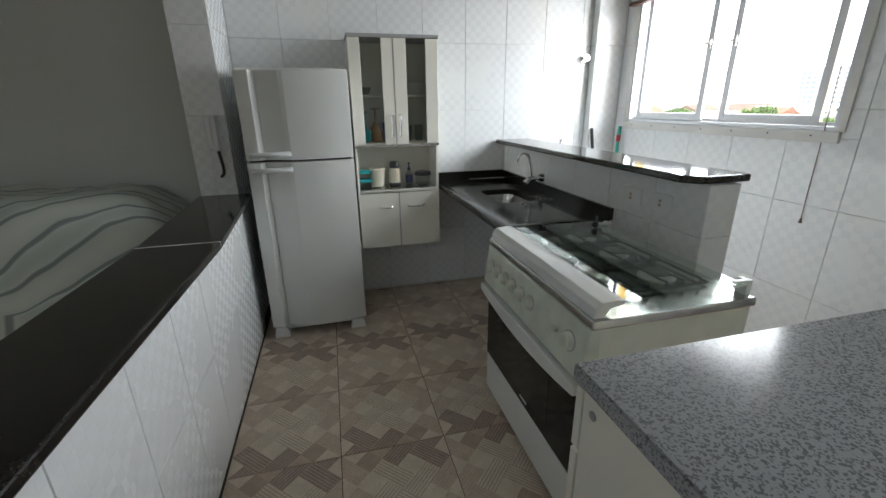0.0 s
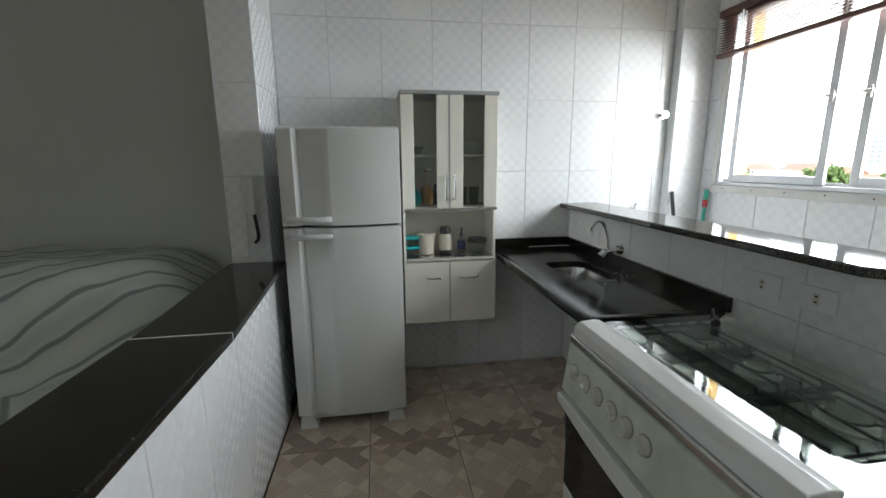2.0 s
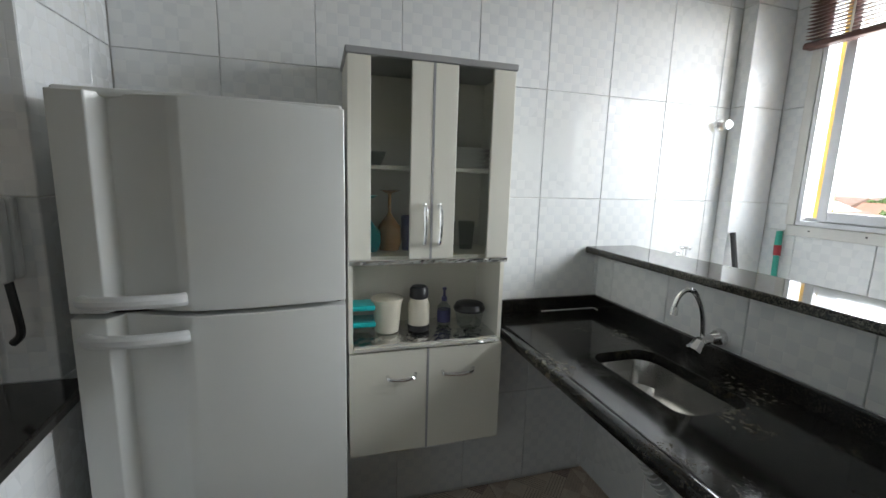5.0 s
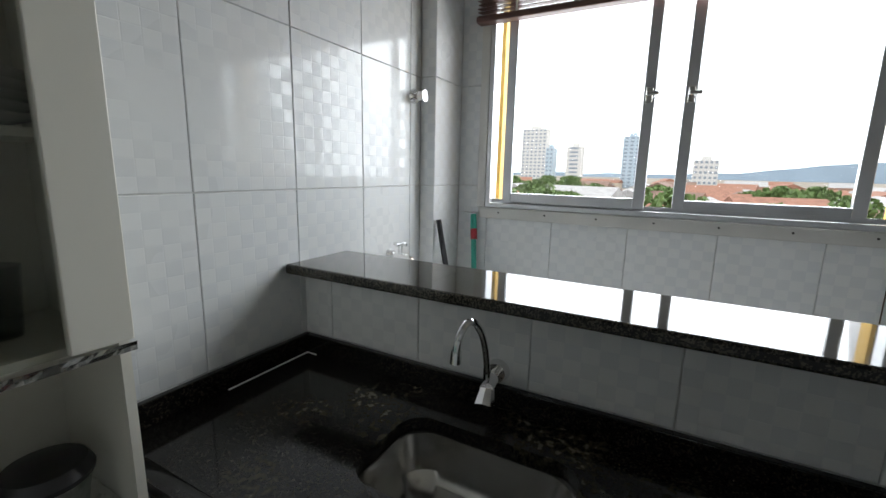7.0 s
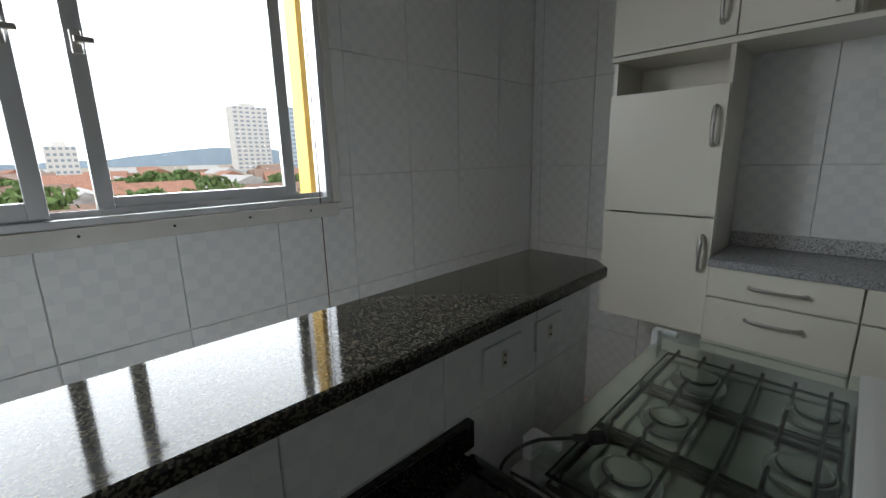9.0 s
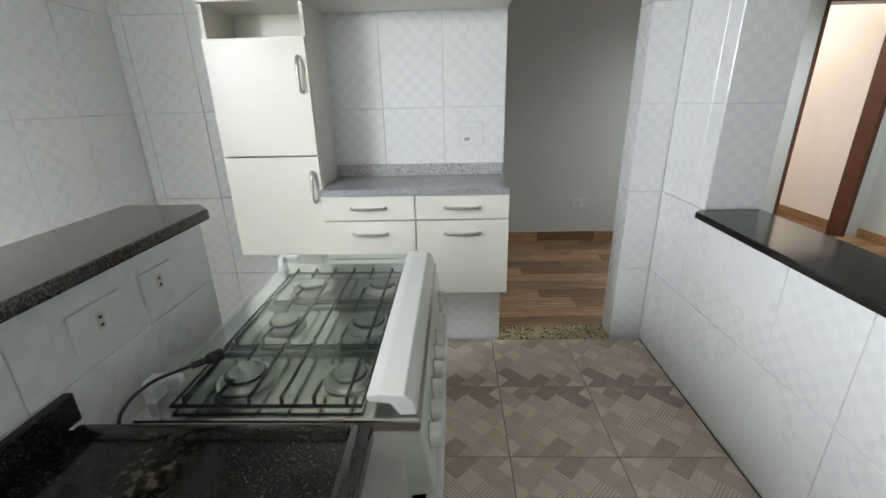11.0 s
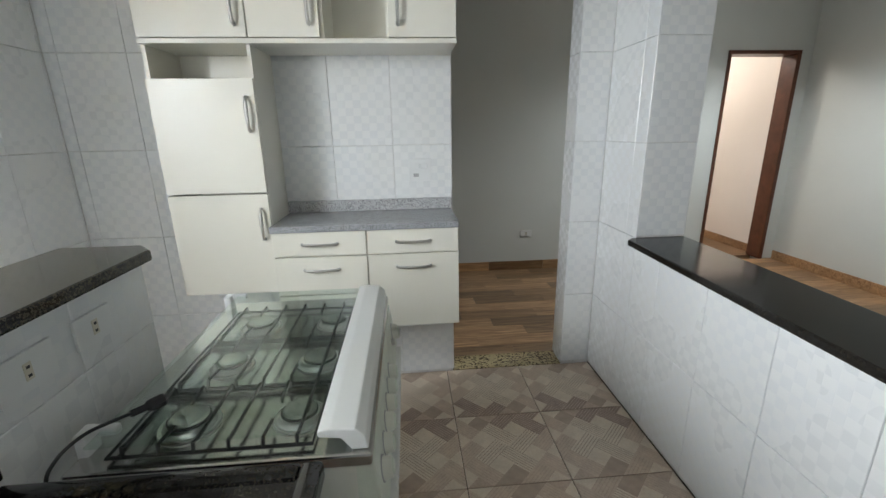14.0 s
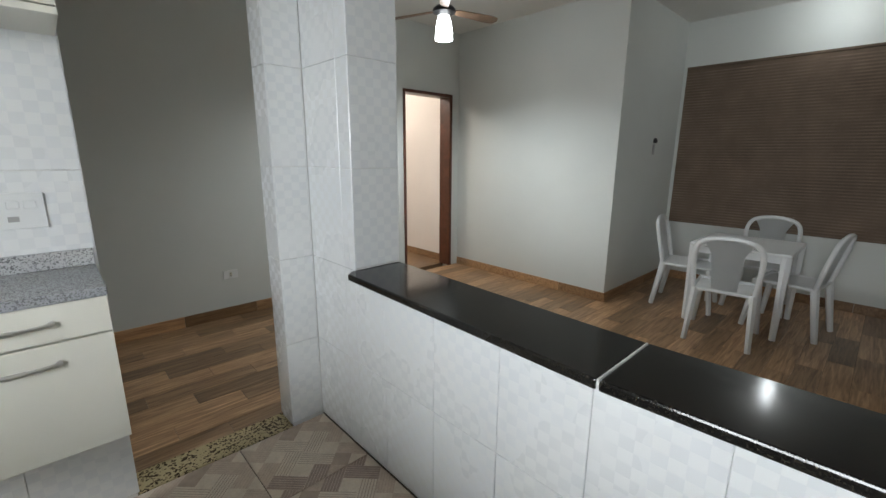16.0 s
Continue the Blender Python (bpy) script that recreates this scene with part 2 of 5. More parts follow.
def stained_granite(name):
    """Black granite with ochre scale left by water in patches."""
    m = granite(name, (0.012, 0.011, 0.010), (0.034, 0.029, 0.021), 0.10, 300.0, 0.80)
    nt = m.node_tree
    b = nt.nodes["Principled BSDF"]
    old = b.inputs["Base Color"].links[0].from_socket
    old_rough = b.inputs["Roughness"].links[0].from_socket
    co = nt.nodes.new("ShaderNodeTexCoord")
    fields = []
    for scale, lo, hi in ((3.2, 0.50, 0.66), (60.0, 0.44, 0.64)):
        n = nt.nodes.new("ShaderNodeTexNoise")
        n.inputs["Scale"].default_value, n.inputs["Detail"].default_value = scale, 6.0
        nt.links.new(co.outputs["Object"], n.inputs["Vector"])
        r = nt.nodes.new("ShaderNodeMapRange")
        r.inputs["From Min"].default_value, r.inputs["From Max"].default_value = lo, hi
        nt.links.new(n.outputs["Fac"], r.inputs["Value"])
        fields.append(r.outputs[0])
    mul = nt.nodes.new("ShaderNodeMath")
    mul.operation = "MULTIPLY"
    nt.links.new(fields[0], mul.inputs[0])
    nt.links.new(fields[1], mul.inputs[1])
    mix = nt.nodes.new("ShaderNodeMixRGB")
    mix.inputs[2].default_value = (0.11, 0.097, 0.058, 1)
    nt.links.new(mul.outputs[0], mix.inputs[0])
    nt.links.new(old, mix.inputs[1])
    nt.links.new(mix.outputs[0], b.inputs["Base Color"])
    up = nt.nodes.new("ShaderNodeMath")
    up.operation = "MULTIPLY_ADD"
    up.inputs[1].default_value = 0.35
    nt.links.new(mul.outputs[0], up.inputs[0])
    nt.links.new(old_rough, up.inputs[2])
    nt.links.new(up.outputs[0], b.inputs["Roughness"])
    return m


COUNTER_GRANITE = stained_granite("stained_black_granite")
PALE_GRANITE = granite("pale_speckled_granite", (0.52, 0.525, 0.53), (0.16, 0.16, 0.165), 0.3, 300.0, 0.66)
THRESHOLD = granite("brown_granite", (0.46, 0.37, 0.21), (0.07, 0.05, 0.03), 0.2, 110.0, 0.62)
PAINT = material("off_white_wall_paint", (0.64, 0.66, 0.635), 0.75, var=0.03, scale=1.5, bump=0.12, bump_scale=120)
CEILING = material("white_ceiling_paint", (0.74, 0.74, 0.71), 0.85, var=0.03, scale=1.5, bump=0.1, bump_scale=90)
PINK_PAINT = material("peach_room_paint", (0.78, 0.72, 0.67), 0.8, var=0.03, scale=1.5)
YELLOW = material("yellow_facade_paint", (0.72, 0.46, 0.12), 0.8, var=0.08)
ENAMEL = material("white_enamel", (0.72, 0.73, 0.71), 0.28, var=0.03, scale=3, coat=0.2)
AGED = material("aged_white_enamel", (0.68, 0.68, 0.60), 0.33, var=0.08, scale=10)
PANEL = material("pale_green_control_panel", (0.60, 0.64, 0.55), 0.35, var=0.10, scale=14)
LAMINATE = material("cream_laminate", (0.76, 0.74, 0.66), 0.30, var=0.03, scale=2)
LAM_GREY = material("grey_laminate_edge", (0.36, 0.36, 0.36), 0.5)
DARK_GAP = material("dark_gap", (0.02, 0.02, 0.02), 0.8)
CHROME = material("chrome", (0.80, 0.80, 0.80), 0.12, 1.0, var=0.03)
BRUSHED = material("brushed_metal", (0.58, 0.57, 0.55), 0.33, 1.0, var=0.08, scale=30)
STEEL = material("stainless_steel", (0.55, 0.54, 0.52), 0.22, 1.0, var=0.10, scale=20)
FOIL = material("aluminium_foil", (0.75, 0.75, 0.74), 0.22, 1.0, var=0.12, scale=25, bump=1.0, bump_scale=45)
IRON = material("black_iron", (0.018, 0.018, 0.018), 0.45, var=0.2)
OVEN_GLASS = material("black_oven_glass", (0.008, 0.008, 0.009), 0.06, spec=0.22)
OVEN_WINDOW = material("smoked_oven_window", (0.03, 0.028, 0.026), 0.08, var=0.3, scale=14, spec=0.3)
ALU = material("aluminium", (0.62, 0.63, 0.65), 0.38, 0.7, var=0.05, scale=10)
MARBLE = material("white_marble_sill", (0.66, 0.65, 0.62), 0.3, var=0.08)
GLASS = glass_material("window_glass")
GLASS_CAB = glass_material("smoked_cabinet_glass", (0.88, 0.89, 0.87))
GLASS_LID = glass_material("stove_glass", (0.90, 0.95, 0.92))
PLANK = plank_material("wood_look_tile", (0.20, 0.105, 0.05), (0.56, 0.35, 0.19))
SKIRT = plank_material("wood_skirting", (0.24, 0.125, 0.06), (0.55, 0.33, 0.17))
DOOR_WOOD = material("dark_red_wood", (0.10, 0.035, 0.018), 0.35, var=0.3, scale=9)
FAN_WOOD = material("fan_blade_wood", (0.20, 0.12, 0.075), 0.45, var=0.25, scale=12)
BROWN = material("brown_fabric", (0.14, 0.098, 0.068), 0.85, var=0.2, scale=3, fine=0.3, bump_scale=150)
BROWN_LINE = material("brown_fabric_rib", (0.19, 0.135, 0.10), 0.85, var=0.25, scale=5)
BLIND = material("brown_blind_slat", (0.15, 0.075, 0.06), 0.5, var=0.15, scale=8)
PLASTIC = material("white_plastic", (0.74, 0.75, 0.75), 0.35, var=0.03)
IVORY = material("ivory_plastic", (0.62, 0.58, 0.48), 0.4, var=0.05)
TEAL = material("teal_plastic", (0.01, 0.38, 0.40), 0.3)
CLEAR = glass_material("clear_plastic", (0.85, 0.88, 0.88), 0.1)
BLACK = material("black_plastic", (0.02, 0.02, 0.022), 0.35)
NAVY = material("navy_label", (0.05, 0.05, 0.14), 0.4)
AMBER = material("amber_glass", (0.30, 0.15, 0.045), 0.15)
RED = material("red_plastic", (0.45, 0.04, 0.05), 0.4)
GREEN = material("green_plastic", (0.05, 0.42, 0.32), 0.4)
BLUE_BAG = material("blue_plastic_bag", (0.08, 0.35, 0.62), 0.4, var=0.25, scale=25, bump=0.8, bump_scale=30)
CERAMIC = material("white_ceramic", (0.80, 0.80, 0.78), 0.15)
LAMP_GLOW = glow("lamp_glass", (0.93, 0.98, 1.0), 5.0)


# ---- builders ----
ROOTS = {}


def thing(name, loc, label, category, group="", kind=""):
    e = new(name)
    e.empty_display_size = 0.1
    e.location = loc
    ROOTS[e] = Vector(loc)
    return tagged(e, label, category, group, kind)


def part(name, bm, mat, parent=None, label="", smooth=False):
    """Links a bmesh, built in world places, as one mesh under its parent."""
    me = bpy.data.meshes.new(name)
    root = parent
    while root is not None and root.parent is not None:
        root = root.parent
    if root in ROOTS:
        bmesh.ops.translate(bm, verts=bm.verts, vec=-ROOTS[root])
    bmesh.ops.recalc_face_normals(bm, faces=bm.faces)
    bm.to_mesh(me)
    bm.free()
    for m in mat if isinstance(mat, (list, tuple)) else [mat]:
        me.materials.append(m)
    if smooth:
        for p in me.polygons:
            p.use_smooth = True
        me.set_sharp_from_angle(angle=radians(35))
    ob = new(name, me)
    if parent is not None:
        ob.parent = parent
    if label:
        ob["label"] = label
    return ob


def box(x0, x1, y0, y1, z0, z1, bevel=0.0, seg=2, bm=None):
    own = bmesh.new()
    bmesh.ops.create_cube(own, size=1.0)
    for v in own.verts:
        v.co = Vector(((x0 + x1) / 2 + v.co.x * (x1 - x0), (y0 + y1) / 2 + v.co.y * (y1 - y0), (z0 + z1) / 2 + v.co.z * (z1 - z0)))
    if bevel:
        bmesh.ops.bevel(own, geom=own.edges[:], offset=bevel, segments=seg, affect="EDGES", profile=0.5)
    return own if bm is None else merge(bm, own)


def merge(bm, other):
    me = bpy.data.meshes.new("tmp")
    other.to_mesh(me)
    other.free()
    bm.from_mesh(me)
    bpy.data.meshes.remove(me)
    return bm


def cyl(p, q, r0, r1=None, n=16, bm=None):
    own = bmesh.new()
    p, q = Vector(p), Vector(q)
    d = q - p
    bmesh.ops.create_cone(own, cap_ends=True, segments=n, radius1=r0, radius2=r0 if r1 is None else r1, depth=d.length)
    own.transform(Matrix.Translation((p + q) / 2) @ d.to_track_quat("Z", "Y").to_matrix().to_4x4())
    return own if bm is None else merge(bm, own)


def tube(points, r, n=8, bm=None, steps=6):
    """A smooth round bar through the points."""
    pts = [Vector(p) for p in points]
    if steps > 1 and len(pts) > 2:
        dense = []
        for i in range(len(pts) - 1):
            a, b, c, d = pts[max(i - 1, 0)], pts[i], pts[i + 1], pts[min(i + 2, len(pts) - 1)]
            for k in range(steps):
                u = k / steps
                dense.append(0.5 * ((2 * b) + (c - a) * u + (2 * a - 5 * b + 4 * c - d) * u * u + (3 * b - a - 3 * c + d) * u ** 3))
        pts = dense + [pts[-1]]
    own = bm or bmesh.new()
    rings, up = [], Vector((0.31, 0.17, 0.93))
    for i, p in enumerate(pts):
        t = (pts[min(i + 1, len(pts) - 1)] - pts[max(i - 1, 0)]).normalized()
        s = t.cross(up)
        s = s.normalized() if s.length > 1e-3 else Vector((1, 0, 0))
        up = s.cross(t)
        rr = r[i * (len(r) - 1) // max(1, len(pts) - 1)] if isinstance(r, (list, tuple)) else r
        rings.append([own.verts.new(p + rr * (math.cos(2 * math.pi * k / n) * s + math.sin(2 * math.pi * k / n) * up)) for k in range(n)])
    for a, b in zip(rings, rings[1:]):
        for k in range(n):
            own.faces.new((a[k], a[(k + 1) % n], b[(k + 1) % n], b[k]))
    own.faces.new(rings[0][::-1])
    own.faces.new(rings[-1])
    return own


def lathe(profile, centre, n=24, bm=None):
    own = bm or bmesh.new()
    rings = []
    for r, z in profile:
        rings.append([own.verts.new((centre[0] + r * math.cos(2 * math.pi * k / n), centre[1] + r * math.sin(2 * math.pi * k / n), centre[2] + z)) for k in range(n)])
    for a, b in zip(rings, rings[1:]):
        for k in range(n):
            own.faces.new((a[k], a[(k + 1) % n], b[(k + 1) % n], b[k]))
    if profile[0][0] > 0:
        own.faces.new(rings[0][::-1])
    if profile[-1][0] > 0:
        own.faces.new(rings[-1])
    return own


def prism(outline, axis, a, b, bevel=0.0):
    """A straight prism from a closed outline. axis: the one along which it runs from a to b; the outline gives the other two, in order."""
    own = bmesh.new()
    def at(u, v, w):
        return {"x": (w, u, v), "y": (u, w, v), "z": (u, v, w)}[axis]
    lo = [own.verts.new(at(u, v, a)) for u, v in outline]
    hi = [own.verts.new(at(u, v, b)) for u, v in outline]
    own.faces.new(lo)
    own.faces.new(hi[::-1])
    for k in range(len(lo)):
        j = (k + 1) % len(lo)
        own.faces.new((lo[k], lo[j], hi[j], hi[k]))
    bmesh.ops.recalc_face_normals(own, faces=own.faces)
    if bevel:
        bmesh.ops.bevel(own, geom=own.edges[:], offset=bevel, segments=2, affect="EDGES", profile=0.5)
    return own


def setting(name, bm, mat, label, category):
    return tagged(part(name, bm, mat), label, category, kind="structure")


# ---- structure ----
YB, YS, XW, CEIL = 3.255, 0.16, 2.37, 2.90
T = 0.007  # tile thickness

# floors
floor_kitchen = setting("floor_kitchen", box(-0.47, XW, YS, YB, -0.12, -0.006), FLOOR_GROUT, "tan kitchen floor of square patterned ceramic tiles", "floor")
floor_living = setting("floor_living", box(-5.2, 2.6, -5.1, 3.6, -0.16, -0.121), FLOOR_GROUT, "concrete slab under the floors", "floor")
floor_wood = setting("floor_wood", merge(box(-5.0, -0.47, -1.75, 3.3, -0.12, -0.006), box(-0.47, 1.6, -1.75, 0.0, -0.12, -0.006)), FLOOR_GROUT, "brown wood-look plank tile floor of hall and living room", "floor")
threshold = setting("threshold", box(-0.285, 0.41, 0.0, YS, -0.11, 0.003, 0.002), THRESHOLD, "speckled brown granite threshold in the kitchen opening", "threshold")

# window wall with its opening
WY0, WY1, WZ0, WZ1 = 1.54, 3.035, 1.292, 2.38
bm = bmesh.new()
for y0, y1, z0, z1 in ((YS - 0.16, WY0, -0.1, CEIL), (WY1, YB + 0.15, -0.1, CEIL), (WY0, WY1, -0.1, WZ0), (WY0, WY1, WZ1, CEIL)):
    box(XW + T, XW + 0.10, y0, y1, z0, z1, bm=bm)
wall_east = setting("wall_east", bm, GROUT, "white tiled kitchen wall under and round the window", "wall")
bm = bmesh.new()
for y0, y1, z0, z1 in ((-3.7, WY0 + 0.03, -9, 6), (WY1 - 0.03, 5.0, -9, 6), (WY0 + 0.03, WY1 - 0.03, -9, WZ0 - 0.0), (WY0 + 0.03, WY1 - 0.03, WZ1, 6)):
    box(XW + 0.101, XW + 0.19, y0, y1, z0, z1, bm=bm)
setting("facade", bm, YELLOW, "yellow painted outer face of the building", "facade")

wall_north = setting("wall_north", box(-0.50, XW + 0.1, YB + T, YB + 0.15, -0.1, CEIL), GROUT, "white tiled back wall behind the refrigerator and sink", "wall")
wall_south = setting("wall_south", box(0.408 + T, XW + T, T, YS - T, -0.1, CEIL), GROUT, "white tiled wall behind the fitted cabinets", "wall")
pillar_north = setting("pillar_north", box(-0.70 + T, -0.495 - T, 2.80 + T, YB + 0.15, -0.1, CEIL), GROUT, "white tiled pillar with the intercom", "pillar")
pillar_south = setting("pillar_south", merge(box(-0.72, -0.465 - T, T, 0.565 - T, -0.1, CEIL), box(-0.465 - T, -0.285 - T, T, 0.15 - T, -0.1, CEIL)), [GROUT], "white tiled pillar beside the kitchen opening", "pillar")
low_wall = setting("low_wall", box(-0.66, -0.465 - T, 0.565 - T, 2.80 + T, -0.1, 0.903), PAINT, "half-height white tiled wall between kitchen and living room", "wall")
bar_wall = setting("bar_wall", box(1.424 + T, 1.565 - T, 1.285 + T, YB + T, -0.1, 1.138), GROUT, "white tiled bar wall behind the sink", "wall")

# living room, hall and the room behind the door
setting("wall_living_north", box(-5.1, -0.70 + T, 3.30, 3.45, -0.1, CEIL), PAINT, "plain off-white painted living room wall", "wall")
setting("wall_living_west", box(-5.1, -4.95, 0.36, 3.30, -0.1, CEIL), PAINT, "white painted wall behind the brown covering", "wall")
setting("wall_block", box(-4.95, -3.46, -1.90, 0.36, -0.1, CEIL), PAINT, "off-white painted corner of the living room", "wall")
DX0, DX1, DZ = -3.335, -2.56, 2.18
bm = box(-3.46, DX0, -1.90, -1.75, -0.1, CEIL)
box(DX1, 1.6, -1.90, -1.75, -0.1, CEIL, bm=bm)
box(DX0, DX1, -1.90, -1.75, DZ, CEIL, bm=bm)
setting("wall_hall", bm, PAINT, "off-white painted hall wall with an open doorway", "wall")
setting("wall_hall_east", box(1.60, 1.75, -1.90, T, -0.1, CEIL), PAINT, "plain painted wall at the end of the hall", "wall")
bm = box(-3.55, -3.40, -5.0, -1.90, -0.1, CEIL)
box(-3.40, -1.2, -5.0, -4.85, -0.1, CEIL, bm=bm)
box(-1.35, -1.2, -4.85, -1.90, -0.1, CEIL, bm=bm)
setting("wall_back_room", bm, PINK_PAINT, "peach painted walls of the room behind the door", "wall")
setting("floor_back_room", box(-3.40, -1.35, -4.85, -1.90, -0.12, -0.002), PLANK, "brown wood-look floor behind the door", "floor")
setting("ceiling", box(-5.2, XW + 0.1, -5.0, 3.45, CEIL, CEIL + 0.12), CEILING, "plain white painted ceiling", "ceiling")
bm = box(-0.285, 0.408, 0.02, YS - 0.02, 2.62, CEIL)
setting("lintel", bm, PAINT, "painted beam above the kitchen opening", "beam")


# door frame
door_1 = thing("door_1", (DX0 + 0.1, -1.82, 0), "dark red-brown wooden door frame of an open doorway", "door", kind="structure")
bm = box(DX0, DX0 + 0.045, -1.92, -1.735, 0, DZ, 0.004)
part("jamb", bm, DOOR_WOOD, door_1)
part("jamb", box(DX1 - 0.03, DX1, -1.92, -1.735, 0, DZ, 0.004), DOOR_WOOD, door_1)
part("door_head", box(DX0 + 0.045, DX1 - 0.03, -1.92, -1.735, DZ - 0.035, DZ, 0.004), DOOR_WOOD, door_1)

# skirting boards
def skirting(x0, x1, y0, y1):
    long_x = abs(x1 - x0) > abs(y1 - y0)
    n = max(1, round(max(abs(x1 - x0), abs(y1 - y0)) / 0.6))
    for k in range(n):
        a, b = k / n, (k + 1) / n
        xs = (x0 + (x1 - x0) * a + 0.001, x0 + (x1 - x0) * b - 0.001) if long_x else (x0, x1)
        ys = (y0, y1) if long_x else (y0 + (y1 - y0) * a + 0.001, y0 + (y1 - y0) * b - 0.001)
        ob = part("skirting_board", box(*xs, *ys, 0, 0.095, 0.002), SKIRT, skirt)


skirt = thing("baseboard", (-3, 0, 0), "brown wood-look tile skirting along the painted walls", "baseboard", kind="structure")
skirting(DX1, 1.6, -1.75, -1.738)
skirting(-3.46, -3.448, -1.74, 0.372)
skirting(-4.95, -3.448, 0.36, 0.372)
skirting(-4.95, -4.938, 0.372, 3.30)
skirting(-4.93, -0.70, 3.288, 3.30)
skirting(-3.40, -3.388, -4.85, -1.93)

# window: marble sill, aluminium frame, two sliding sashes
window_1 = thing("window_1", (XW, 2.3, WZ0), "aluminium sliding kitchen window with two sashes", "window", kind="structure")
part("window_sill", box(XW - 0.018, XW + 0.10, WY0 - 0.02, WY1 + 0.03, WZ0 - 0.052, WZ0 - 0.001, 0.003), MARBLE, window_1, "white marble sill")
bm = box(XW - 0.006, XW + 0.075, WY0, WY1, WZ0, WZ0 + 0.022, 0.002)
box(XW - 0.006, XW + 0.075, WY0, WY1, WZ1 - 0.03, WZ1, 0.002, bm=bm)
box(XW - 0.006, XW + 0.075, WY0, WY0 + 0.022, WZ0 + 0.022, WZ1 - 0.03, 0.002, bm=bm)
box(XW - 0.006, XW + 0.075, WY1 - 0.022, WY1, WZ0 + 0.022, WZ1 - 0.03, 0.002, bm=bm)
box(XW + 0.030, XW + 0.034, WY0 + 0.022, WY1 - 0.022, WZ0 + 0.022, WZ0 + 0.04, bm=bm)
part("window_frame", bm, ALU, window_1)


part("casing", merge(box(XW - 0.010, XW - 0.001, WY1 + 0.001, WY1 + 0.042, WZ0, WZ1, 0.002), box(XW - 0.010, XW - 0.001, WY0 - 0.034, WY0 - 0.001, WZ0, WZ1, 0.002)), MARBLE, window_1, "pale casing strips beside the frame")
for k in range(7):
    y = WY0 + 0.1 + k * 0.22
    part("screw", cyl((XW - 0.0205, y, WZ0 - 0.022), (XW - 0.0175, y, WZ0 - 0.022), 0.004, n=8), DARK_GAP, window_1)


def sash(x, y0, y1):
    z0, z1, w = WZ0 + 0.026, WZ1 - 0.032, 0.042
    b = box(x, x + 0.022, y0, y0 + w, z0, z1, 0.003)
    box(x, x + 0.022, y1 - w, y1, z0, z1, 0.003, bm=b)
    box(x, x + 0.022, y0 + w, y1 - w, z0, z0 + 0.045, 0.003, bm=b)
    box(x, x + 0.022, y0 + w, y1 - w, z1 - 0.045, z1, 0.003, bm=b)
    s = part("sash", b, ALU, window_1)
    pane = part("pane", box(x + 0.009, x + 0.013, y0 + w, y1 - w, z0 + 0.045, z1 - 0.045), GLASS, s)
    pane.visible_shadow = False
    return s


s_far = sash(XW + 0.006, 2.345, 2.955)
s_near = sash(XW + 0.040, 1.66, 2.245)
for sx, sy in ((XW + 0.003, 2.366), (XW + 0.037, 2.222)):
    bm = box(sx - 0.008, sx + 0.006, sy - 0.012, sy + 0.012, 1.735, 1.795, 0.003)
    cyl((sx - 0.012, sy, 1.765), (sx - 0.03, sy, 1.768), 0.006, 0.008, bm=bm)
    box(sx - 0.034, sx - 0.022, sy - 0.035, sy + 0.008, 1.76, 1.775, 0.003, bm=bm)
    part("latch", bm, BRUSHED, s_far if sy > 2.3 else s_near)

# roller slat blind above the window
blind = thing("window_blind", (XW, 2.3, 2.11), "raised brown slatted blind above the window", "blind")
part("head_rail", box(XW - 0.075, XW - 0.012, WY0 - 0.04, WY1 + 0.05, 2.34, 2.385, 0.003), BLIND, blind)
for k in range(14):
    z = 2.125 + k * 0.0155
    part("slat", prism([(XW - 0.068, z), (XW - 0.066, z + 0.003), (XW - 0.02, z + 0.009), (XW - 0.02, z + 0.006)], "y", WY0 - 0.035 + 0.003 * (k % 3), WY1 + 0.045 - 0.003 * (k % 2)), BLIND, blind)
part("bottom_rail", box(XW - 0.072, XW - 0.016, WY0 - 0.04, WY1 + 0.05, 2.10, 2.124, 0.006), BLIND, blind)
for y in (1.7, 2.3, 2.9):
    part("ladder_tape", box(XW - 0.0735, XW - 0.0715, y - 0.004, y + 0.004, 2.124, 2.34), LAMINATE, blind)

# granite ledge on the low wall, in two slabs
ledge = thing("ledge", (-0.55, 1.7, 0.903), "polished black granite ledge on the half-height wall", "ledge", kind="structure")
part("slab", prism([(-0.715, 0.567), (-0.445, 0.567), (-0.405, 0.60), (-0.375, 1.779), (-0.675, 1.779)], "z", 0.905, 0.935, 0.006), BLACK_GRANITE, ledge)
part("slab", prism([(-0.675, 1.785), (-0.375, 1.785), (-0.425, 2.795), (-0.712, 2.795)], "z", 0.905, 0.935, 0.006), BLACK_GRANITE, ledge)
part("joint", box(-0.672, -0.377, 1.7795, 1.7845, 0.91, 0.9352), GROUT, ledge)

# bar top
bar_top = setting("bar_top", prism([(1.345, 1.36), (1.40, 1.30), (1.622, 1.30), (1.622, YB - 0.002), (1.345, YB - 0.002)], "z", 1.14, 1.17, 0.007), BAR_GRANITE, "polished dark speckled granite bar top", "bar top")


# ---- kitchen things ----
def bow_handle(p, q, out, thick=0.006):
    """A bow handle from p to q that stands out by the vector out."""
    p, q, out = Vector(p), Vector(q), Vector(out)
    return tube([p, p + out * 0.7 + (q - p) * 0.08, (p + q) / 2 + out, q + out * 0.7 - (q - p) * 0.08, q], [thick * 1.3, thick, thick * 1.2, thick, thick * 1.3], 8)


